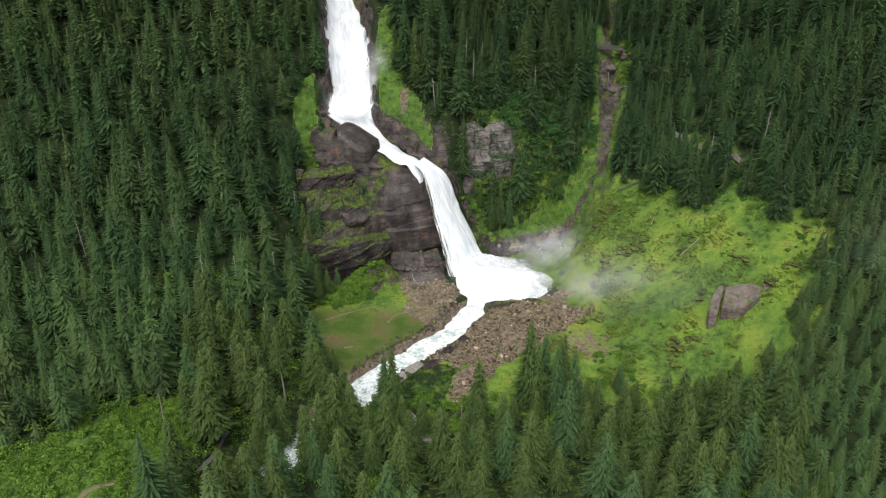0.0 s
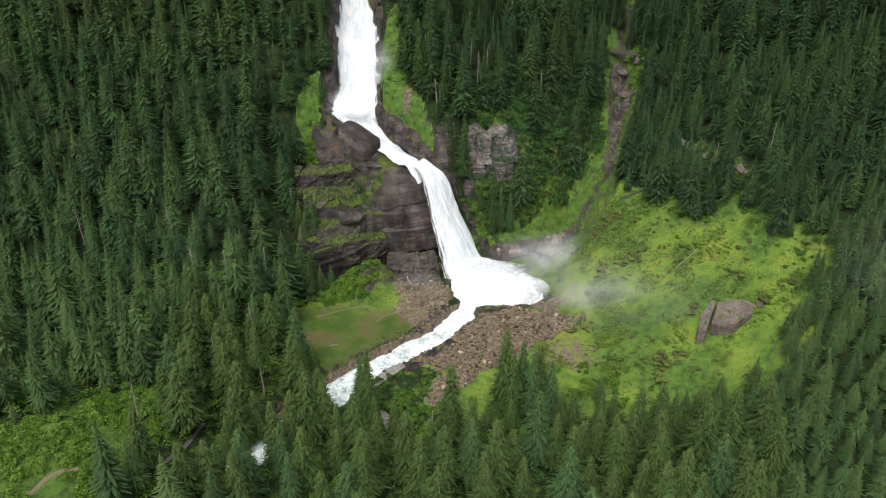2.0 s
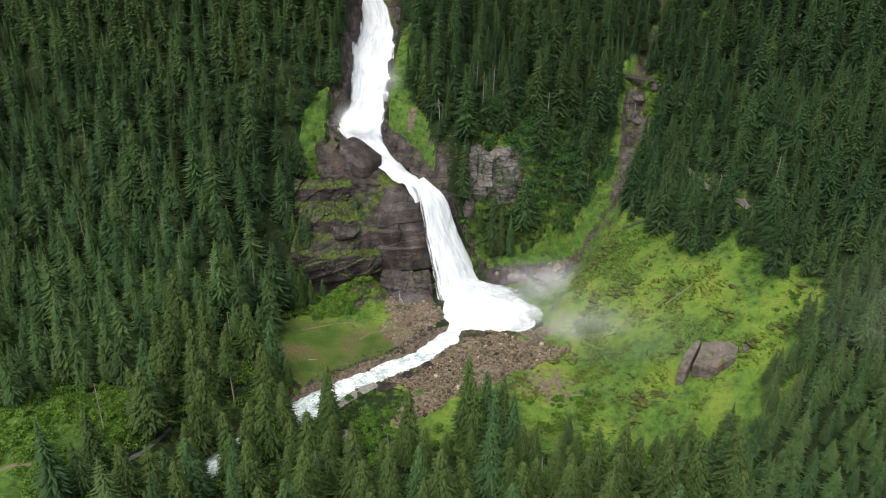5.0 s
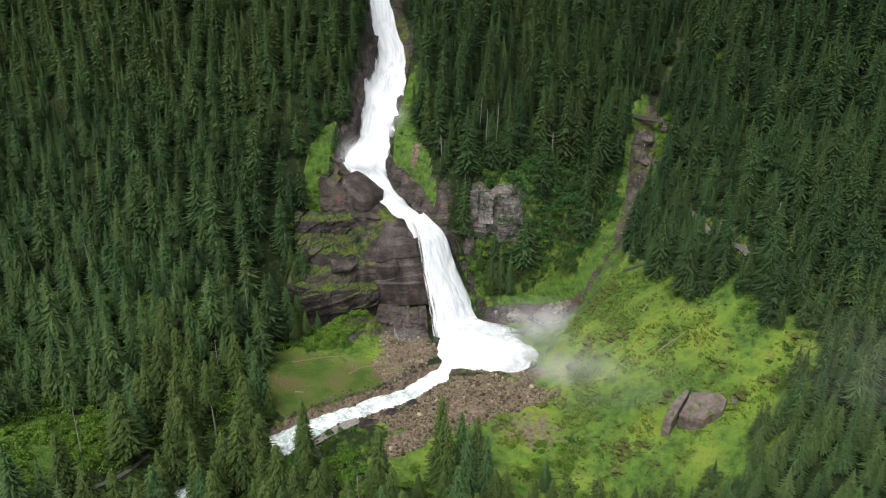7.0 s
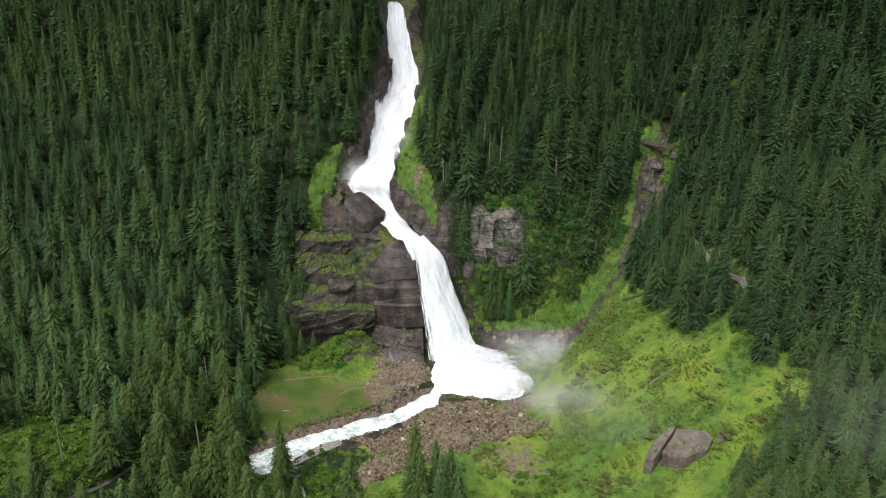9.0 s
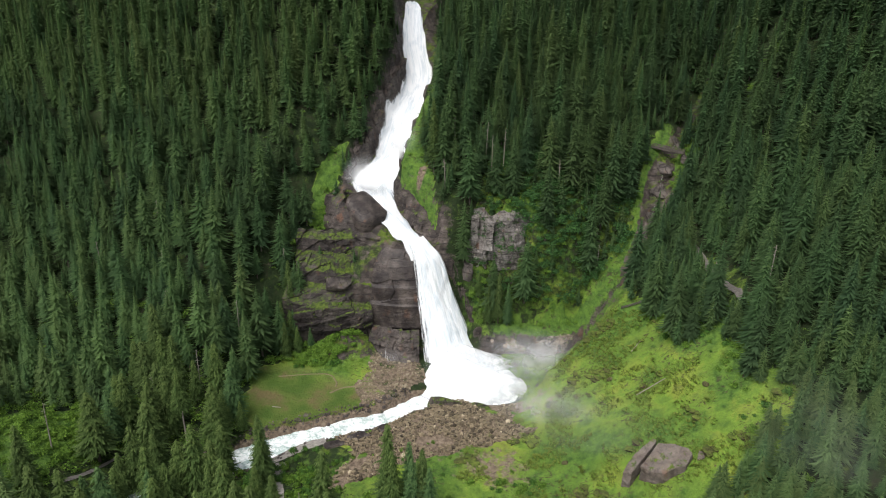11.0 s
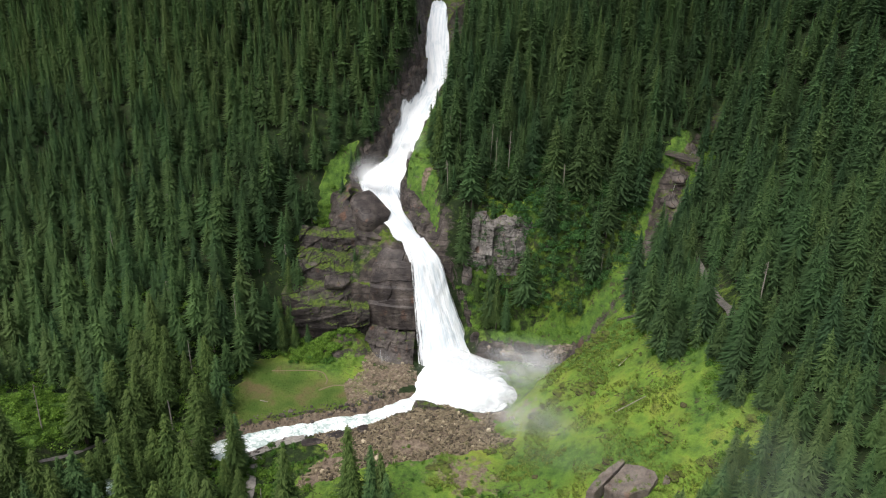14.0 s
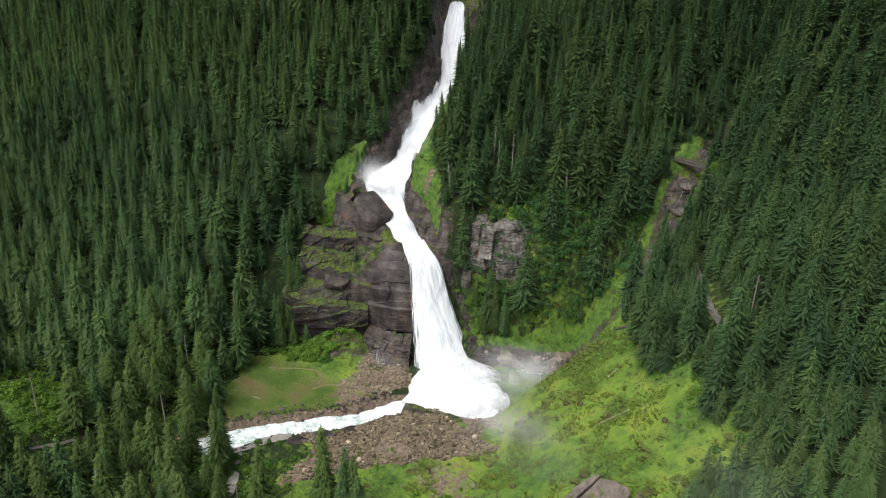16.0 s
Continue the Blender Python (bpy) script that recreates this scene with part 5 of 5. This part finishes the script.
for k in range(4):
    g = random.Random(60 + k)
    pts = np.array([(x * 0.5 + 0.06 * g.uniform(-1, 1), y * g.uniform(0.05, 0.09), z * 0.05 + 0.12 * x * g.uniform(-1, 1)) for x in (-1, 1) for y in (-1, 1) for z in (-1, 1)])
    splinter.append((pts, np.array([(0, 1, 3), (0, 3, 2), (4, 6, 7), (4, 7, 5), (0, 4, 5), (0, 5, 1), (2, 3, 7), (2, 7, 6), (0, 2, 6), (0, 6, 4), (1, 5, 7), (1, 7, 3)])))
rubble = new("rubble_bank")
rubble.matrix_basis = Matrix.Identity(4)
tagged(rubble, "bank of tumbled brown stones beside the plunge pool", "rubble")
scatter("gravel", rx[300:2300], ry[300:2300], nrng.gamma(2, 0.42, 2000).clip(0.4, 2.8), pebble[3:], STONE, rubble, 42)
scatter("rubble", rx[2300:4300], ry[2300:4300], nrng.gamma(2, 0.45, 2000).clip(0.4, 2.8), pebble[3:], SCREE, rubble, 62)
for i in range(260):
    loose_stone("stone", srng.randrange(7), rx[i], ry[i], min(2.6, 0.6 + srng.expovariate(1.8)), rubble, 0.15, STONE, srng)
scatter("shard", rx[4300:6800], ry[4300:6800], nrng.gamma(4, 0.3, len(rx[4300:6800])).clip(0.5, 2.6), splinter, SPLINTER, rubble, 52, "splintered brown shards among the stones", 0.0)
bank = new("river_bank_stones")
tagged(bank, "line of dark stones along both river banks", "stones")
line, at = curve_through([(*p, 0) for p in RIVER[1:7]], 900)
way = np.gradient(line[:, :2], axis=0)
way /= np.linalg.norm(way, axis=1)[:, None]
off = nrng.normal(8.2, 1.2, 900) * np.where(np.arange(900) % 2, 1, -1)
bx, by = line[:, 0] - way[:, 1] * off, line[:, 1] + way[:, 0] * off
scatter("gravel", bx, by, nrng.gamma(3, 0.35, 900).clip(0.5, 2.4), pebble, ROCK, bank, 43)
tx, ty = nrng.uniform(-28, 6, 2600), nrng.uniform(256, 302, 2600)
ok = within(tx, ty, TALUS, 5.0) & (off_line(tx, ty, RIVER)[0] > 6.5)
tx, ty = tx[ok][:900], ty[ok][:900]
scatter("scree", tx, ty, nrng.gamma(1.6, 0.42, len(tx)).clip(0.3, 2.6), pebble, SCREE, bank, 44)


# ---- shrubs and grass ----
def shrub_shape(seed, lobes=8, leaves=38):
    """Foliage of a rounded, uneven bush about one metre in radius: many small leaves on several lobes."""
    rng = np.random.default_rng(seed)
    co, tri = [], []
    for _ in range(lobes):
        a, r = rng.uniform(0, 6.28), rng.uniform(0, 0.65)
        c = np.array([r * math.cos(a), r * math.sin(a), rng.uniform(0.3, 0.85)])
        size = rng.uniform(0.3, 0.5)
        for _ in range(leaves):
            d = rng.normal(size=3)
            d /= np.linalg.norm(d)
            d[2] = abs(d[2]) * 0.9 - 0.15
            p = c + d * size * rng.uniform(0.75, 1.1)
            u = np.cross(d, rng.normal(size=3))
            u /= np.linalg.norm(u) + 1e-6
            v = np.cross(d, u) + 0.35 * d
            g = rng.uniform(0.07, 0.13)
            i = len(co)
            co += [p + u * g, p - u * g, p + v * g * 1.7]
            tri.append((i, i + 1, i + 2))
    return np.array(co), np.array(tri)


SHRUBS = [shrub_shape(500 + k) for k in range(6)]
shrub_protos = []
for k, shape in enumerate(SHRUBS):
    ob = new("shrub")
    link("foliage", *shape, LEAVES if k % 2 else SHADY, ob)
    stem_co, stem_tri, _, _ = stem_shape(4)
    link("stem", stem_co * np.array([0.05, 0.05, 0.8]), stem_tri, BARK, ob)
    tagged(ob, "rounded green alder shrub with small leaves", "shrub", "alder shrubs")
    shrub_protos.append([ob, False])


def bush(x, y, size, k, flat=0.8):
    m = Matrix.LocRotScale((x, y, float(floor_at(x, y)) - 0.15 * size), Euler((0, 0, srng.uniform(0, 6.28))), None)
    if shrub_protos[k][1]:
        ob = copy_thing(shrub_protos[k][0], m)
    else:
        ob, shrub_protos[k][1] = shrub_protos[k][0], True
        ob.matrix_basis = m
    ob.scale = (size, size, size * flat)
    return ob


bush_spots = []


def thicket(count, cx, cy, rx, ry, turn, lo, hi, keep=None):
    n = 0
    c, s = math.cos(radians(turn)), math.sin(radians(turn))
    for _ in range(count * 4):
        u, v = srng.gauss(0, 0.5) * rx, srng.gauss(0, 0.5) * ry
        x, y = cx + u * c - v * s, cy + u * s + v * c
        if keep and not keep(x, y):
            continue
        bush_spots.append((x, y, srng.uniform(lo, hi)))
        n += 1
        if n == count:
            break


thicket(90, -45, 281, 15, 7, 30, 1.8, 3.6, lambda x, y: y < 296 and x < -26)
thicket(14, -33, 290, 10, 4, 30, 0.8, 1.6)
thicket(8, 51, 346, 12, 13, 60, 1.6, 2.6)
thicket(16, 24, 345, 16, 4, 25, 1.2, 2.4)
thicket(34, 23, 328.5, 16, 4, 25, 1.2, 2.8)
thicket(14, 56, 341, 16, 4, 35, 0.9, 1.8)
thicket(16, -90, 190, 12, 14, 60, 1.2, 2.6)
thicket(30, -64, 318, 6, 26, -12, 1.2, 2.8)
thicket(26, -50, 305, 10, 8, 20, 0.8, 1.8)
thicket(16, -58, 290, 5, 6, 20, 1.2, 2.4)
thicket(10, -22, 362, 6, 22, -10, 1.0, 2.0)
thicket(24, 118, 293, 22, 8, -40, 1.2, 2.6)
thicket(20, 146, 238, 8, 24, 10, 1.2, 2.6)
thicket(26, 131, 271, 6, 20, 30, 0.9, 2.4)
thicket(18, 104, 308, 5, 16, 28, 0.9, 2.2)
thicket(18, 102, 388, 5, 18, 0, 1.2, 2.4)
thicket(14, -8, 212, 6, 5, 30, 2.0, 3.6, lambda x, y: float(track_gap(np.array(x), np.array(y))) > 1.4)
thicket(14, -23, 207, 7, 4, 30, 1.8, 3.2, lambda x, y: float(track_gap(np.array(x), np.array(y))) > 1.4)
thicket(14, 0, 222, 7, 5, 30, 0.9, 1.8)
thicket(16, 30, 236, 22, 6, 25, 0.6, 1.4)
thicket(30, -6, 204, 14, 8, 30, 1.6, 3.4, lambda x, y: float(track_gap(np.array(x), np.array(y))) > 1.6)
thicket(40, 64, 224, 20, 12, 0, 1.0, 2.4)
thicket(24, -20, 212, 12, 10, 30, 1.2, 2.8, lambda x, y: float(off_line(np.array(x), np.array(y), RIVER)[0]) > 9)
thicket(40, 30, 190, 60, 20, 0, 1.4, 3.2, lambda x, y: float(off_line(np.array(x), np.array(y), RIVER)[0]) > 9)

bush_spots.sort(key=lambda p: math.hypot(p[0] - 60, p[1] - 120))
for x, y, size in bush_spots[:290]:
    bush(x, y, size, srng.randrange(6))
far = np.array(bush_spots[290:])
tagged(scatter("slope_scrub", far[:, 0], far[:, 1], far[:, 2], SHRUBS, LEAVES, None, 57, "bright green alder scrub on the ledges beside the falls", 0.3, 0.8, 0.3), category="scrub")

kx, ky = nrng.uniform(30, 92, 700), nrng.uniform(322, 372, 700)
ok = (off_line(kx, ky, RAVINE)[0] > 6) & (ky > cliff_foot(kx) + 2) & (kx < 88 - 0.2 * (ky - 340)) & (rough(kx, ky, 12, 86, 2) > -0.3)
kx, ky = kx[ok][:150], ky[ok][:150]
tagged(scatter("alder_scrub", kx, ky, nrng.uniform(1.8, 4.0, len(kx)), SHRUBS, BRUSH, None, 48, "green alder scrub on the steep bank", 0.35, 0.8, 0.4), category="scrub")
kx, ky = nrng.uniform(90, 150, 900), nrng.uniform(360, 500, 900)
ok = (off_line(kx, ky, [(128, 424), (136, 446), (150, 480)])[0] < 4) | (off_line(kx, ky, [(100, 372), (103, 392), (106, 412)])[0] < 3.5)
kx, ky = kx[ok][:70], ky[ok][:70]
tagged(scatter("gully_scrub", kx, ky, nrng.uniform(1.6, 3.0, len(kx)), SHRUBS, LEAVES, None, 49, "bright green scrub along a wet gully", 0.35, 0.8), category="scrub")
kx, ky = nrng.uniform(-150, -78, 1200), nrng.uniform(136, 206, 1200)
ok = within(kx, ky, GLADE, 5.0) & (track_gap(kx, ky) > 1.8) & (rough(kx, ky, 14, 87, 2) > -0.35)
small = [shrub_shape(520 + k, 4, 18) for k in range(4)]
kx, ky = kx[ok][:380], ky[ok][:380]
tagged(scatter("glade_thicket", kx, ky, nrng.uniform(1.5, 3.4, len(kx)), SHRUBS, LEAVES, None, 47, "bright green tall herbs and alder scrub in a glade", 0.35, 0.75), category="scrub")
ox, oy = nrng.uniform(-170, -40, 6000), nrng.uniform(140, 255, 6000)
ok = wooded(ox, oy) & (off_line(ox, oy, RIVER)[0] > 6)
ox, oy = ox[ok][:800], oy[ok][:800]
tagged(scatter("forest_scrub", ox, oy, nrng.uniform(1.8, 4.6, len(ox)), small, LEAVES, None, 65, "bright green scrub between the spruces at the slope's foot", 0.3, 0.75), category="scrub")
vx, vy = nrng.uniform(-34, 112, 900), nrng.uniform(158, 214, 900)
ok = (off_line(vx, vy, RIVER)[0] > 8) & (track_gap(vx, vy) > 1.6) & ~within(vx, vy, RUBBLE) & (rough(vx, vy, 15, 89, 2) > 0.0)
vx, vy = vx[ok][:170], vy[ok][:170]
tagged(scatter("valley_scrub", vx, vy, nrng.uniform(1.6, 3.4, len(vx)), SHRUBS, LEAVES, None, 59, "bright green alder scrub between the valley spruces", 0.3, 0.8), category="scrub")
bx2, by2 = nrng.uniform(14, 92, 6000), nrng.uniform(322, 374, 6000)
ok = (off_line(bx2, by2, RAVINE)[0] > 5) & (by2 > cliff_foot(bx2) + 2) & (bx2 < 88 - 0.2 * (by2 - 340)) & (rough(bx2, by2, 12, 90, 2) > -0.45)
bx2, by2 = bx2[ok][:800], by2[ok][:800]
bank_shapes = [shrub_shape(530 + k, 4, 18) for k in range(4)]
tagged(scatter("bank_scrub", bx2, by2, nrng.uniform(1.7, 3.6, len(bx2)), bank_shapes, BRUSH, None, 64, "dark green scrub covering the steep bank below the crag", 0.35, 0.8, 0.55), category="scrub")
ux, uy = nrng.uniform(-160, 180, 9000), nrng.uniform(130, 420, 9000)
edge = wooded(ux, uy) & (rough(ux, uy, 24, 88, 2) > -0.05)
ux, uy = ux[edge][:650], uy[edge][:650]
tagged(scatter("undergrowth", ux, uy, nrng.uniform(1.2, 2.8, len(ux)), small, LEAVES, None, 45, "green undergrowth between the spruces", 0.4, 0.6), category="undergrowth")

qx, qy = nrng.uniform(-150, 138, 44000), nrng.uniform(130, 405, 44000)
ok = (within(qx, qy, GLADE) | within(qx, qy, GREEN_WEST) | within(qx, qy, GREEN_EAST) | within(qx, qy, BRIDGE_GREEN) | within(qx, qy, CAP) | within(qx, qy, SHELF) | (within(qx, qy, MEADOW) & (qy > 274) & (qx < -22))) & (track_gap(qx, qy) > 1.8)
qx, qy = qx[ok][:1250], qy[ok][:1250]
tagged(scatter("herbs", qx, qy, nrng.uniform(0.7, 1.7, len(qx)), small, LEAVES, None, 63, "tall bright green herbs on wet ground", 0.35, 0.6), category="herbs")


def tuft_shape(seed):
    rng = np.random.default_rng(seed)
    co, tri = [], []
    for _ in range(12):
        a, r = rng.uniform(0, 6.28), rng.uniform(0.1, 0.6)
        x, y = r * math.cos(a), r * math.sin(a)
        w = rng.uniform(0.1, 0.22)
        i = len(co)
        co += [(x - w * math.sin(a), y + w * math.cos(a), 0), (x + w * math.sin(a), y - w * math.cos(a), 0), (x * 1.7, y * 1.7, rng.uniform(0.35, 0.7))]
        tri.append((i, i + 1, i + 2))
    return np.array(co), np.array(tri)


gx2, gy2 = nrng.uniform(44, 152, 26000), nrng.uniform(203, 328, 26000)
ok = within(gx2, gy2, FAN) & (rough(gx2, gy2, 7, 95, 3) > 0.1)
gx2, gy2 = gx2[ok][:4500], gy2[ok][:4500]
tagged(scatter("tussocks", gx2, gy2, nrng.uniform(0.5, 1.5, len(gx2)), [tuft_shape(k) for k in range(5)], TUSSOCK, None, 46, "tussocks of yellow-green grass on the fan", 0.25, 0.7), category="grass")

knolls = []
for k in range(5):
    co, tri = rock_shape(540 + k, (1.5, 0.7 + 0.08 * k, 0.7), 2, 5, 0.14, 0.8)
    knolls.append((co, tri))
hx2, hy2 = nrng.uniform(44, 152, 30000), nrng.uniform(203, 328, 30000)
ok = within(hx2, hy2, FAN) & (rough(hx2, hy2, 15, 96, 2) > 0.22) & (rough(hx2, hy2, 5, 98, 2) > 0.05) & (np.hypot(hx2 - 114, hy2 - 236) > 12)
hx2, hy2 = hx2[ok][:330], hy2[ok][:330]
tagged(scatter("hummocks", hx2, hy2, nrng.gamma(3, 0.65, len(hx2)).clip(0.8, 4.6), knolls, HUMMOCK, None, 58, "earthy hummocks with painted shaded sides in clusters on the grassy fan", 0.18, 0.45), category="hummocks")


# ---- footpaths and woodwork ----
def ribbon(name, points, wide, mat, label, category):
    mid, run = curve_through(points, max(30, int(len(points) * 10)))
    way = np.gradient(mid[:, :2], axis=0)
    way /= np.linalg.norm(way, axis=1)[:, None]
    u = np.linspace(-1, 1, 5)
    w = wide * (1 + 0.25 * rough(run, run * 0 + 3, 4, 17))[:, None]
    px, py = mid[:, 0:1] - way[:, 1:2] * u * w, mid[:, 1:2] + way[:, 0:1] * u * w
    centre = floor_at(mid[:, 0], mid[:, 1])[:, None]
    pz = np.maximum(floor_at(px, py), centre - 0.2) + 0.3 - 0.2 * np.abs(u)
    ob = link(name, np.stack([px, py, pz], -1).reshape(-1, 3), sheet_faces(5, len(mid)), mat, smooth=True)
    return tagged(ob, label, category, kind="structure")


for key, text in (("hillside", "gravel footpath climbing through the spruces"), ("riverside", "grey gravel path ending at the river bank"), ("meadow", "narrow trodden trail across the meadow"), ("scree", "pale trail from the meadow to the scree"), ("glade", "pale track beside the lower river"), ("glade_edge", "trodden earth trail along the edge of a glade")):
    ribbon("footpath", TRACKS[key][0], TRACKS[key][1], TRAIL if key in ("meadow", "scree", "glade_edge") else SAND if key == "riverside" else PATH, text, "path")
ribbon("gravel_bank", [(-27, 213.5), (-21.5, 219), (-15.5, 225), (-9.5, 231)], 2.2, SAND, "strip of pale gravel on the river bank", "gravel")


def beam(name, a, b, thick, mat, parent, label="", sides=8, taper=1.0):
    """A round or square timber from a to b."""
    a, b = Vector(a), Vector(b)
    bm = bmesh.new()
    bmesh.ops.create_cone(bm, cap_ends=True, segments=sides, radius1=thick, radius2=thick * taper, depth=(b - a).length)
    bmesh.ops.bevel(bm, geom=[e for e in bm.edges if len(e.link_faces) == 2 and e.calc_face_angle() > 1.2], offset=thick * 0.15, segments=1, affect="EDGES")
    ob = part(name, bm, mat, parent, label)
    ob.matrix_basis = Matrix.Translation((a + b) / 2) @ (b - a).to_track_quat("Z", "Y").to_matrix().to_4x4()
    return ob


bridge = new("footbridge")
bridge.matrix_basis = pose(92.5, 394.5, 91.5, 0, 4, -11)
tagged(bridge, "weathered timber footbridge across the brook's gully", "bridge")
for side in (-1.2, 1.2):
    beam("girder", (-8.2, side, -0.35), (8.2, side, -0.35), 0.45, TIMBER, bridge, sides=6)
    beam("handrail", (-8, side, 1.25), (8, side, 1.25), 0.14, TIMBER, bridge, sides=6)
    beam("rail", (-8, side, 0.7), (8, side, 0.7), 0.1, TIMBER, bridge, sides=6)
    for k in range(7):
        beam("post", (-7.8 + 2.6 * k, side, -0.2), (-7.8 + 2.6 * k, side, 1.35), 0.13, TIMBER, bridge, sides=6)
for k in range(40):
    bm = bmesh.new()
    bmesh.ops.create_cube(bm, size=1)
    bmesh.ops.scale(bm, vec=(0.36, 2.9, 0.1), verts=bm.verts)
    part("plank", bm, TIMBER, bridge).matrix_basis = pose(-7.95 + 0.408 * k, 0, 0.15)

for k, end in enumerate((-8.6, 8.6)):
    p = bridge.matrix_basis @ Vector((end, 0, -1.2))
    outcrop(p.x, p.y, p.z - 1.6, (4, 5, 6), 10, (0, 0), BLOCK, 80 + k, "stone abutment under the end of a footbridge", "bridge_abutment", "abutment", 3, "bridge abutments")

rail = new("wooden_fence")
base = float(floor_at(91.5, 322))
tagged(rail, "dark low timber railing at the edge of the grassy fan", "fence")
for k in range(5):
    x = 87 + 2.4 * k
    g = float(floor_at(x, 322 - 0.3 * k))
    beam("post", (x, 322 - 0.3 * k, g - 0.3), (x, 322 - 0.3 * k, g + 1.3), 0.16, TIMBER, rail, sides=6)
for k in range(4):
    for up in (0.6, 1.15):
        a, b = 87 + 2.4 * k, 89.4 + 2.4 * k
        beam("rail", (a, 321.8 - 0.3 * k, float(floor_at(a, 322 - 0.3 * k)) + up), (b, 321.5 - 0.3 * k, float(floor_at(b, 321.7 - 0.3 * k)) + up), 0.2, TIMBER, rail, sides=6)


def fallen_log(a, b, thick, label, mat=DEADWOOD):
    za, zb = float(floor_at(*a)) + thick, float(floor_at(*b)) + thick
    log = beam("fallen_log", (*a, za), (*b, zb), thick, mat, None, "", 9, 0.55)
    for k in (0.3, 0.55, 0.75):
        q = Vector((0, 0, (k - 0.5) * (Vector((*a, za)) - Vector((*b, zb))).length))
        beam("stub", q, q + Vector((srng.uniform(-1, 1), srng.uniform(-1, 1), 0.6)), thick * 0.22, mat, log, sides=5, taper=0.4)
    return tagged(log, label, "log")


fallen_log((102, 267.5), (111, 271), 0.22, "bleached fallen trunk lying on the grass")
fallen_log((-41.8, 241.6), (-38.2, 242.4), 0.25, "short pale log lying on the meadow")
fallen_log((96, 292), (99, 297), 0.18, "short bleached log lying on the grass")
fallen_log((-16, 297), (-12, 291), 0.3, "bleached driftwood lying on the cliff's foot")
fallen_log((-27, 378), (-22, 381), 0.35, "grey fallen trunk on the grassy bank", TIMBER)
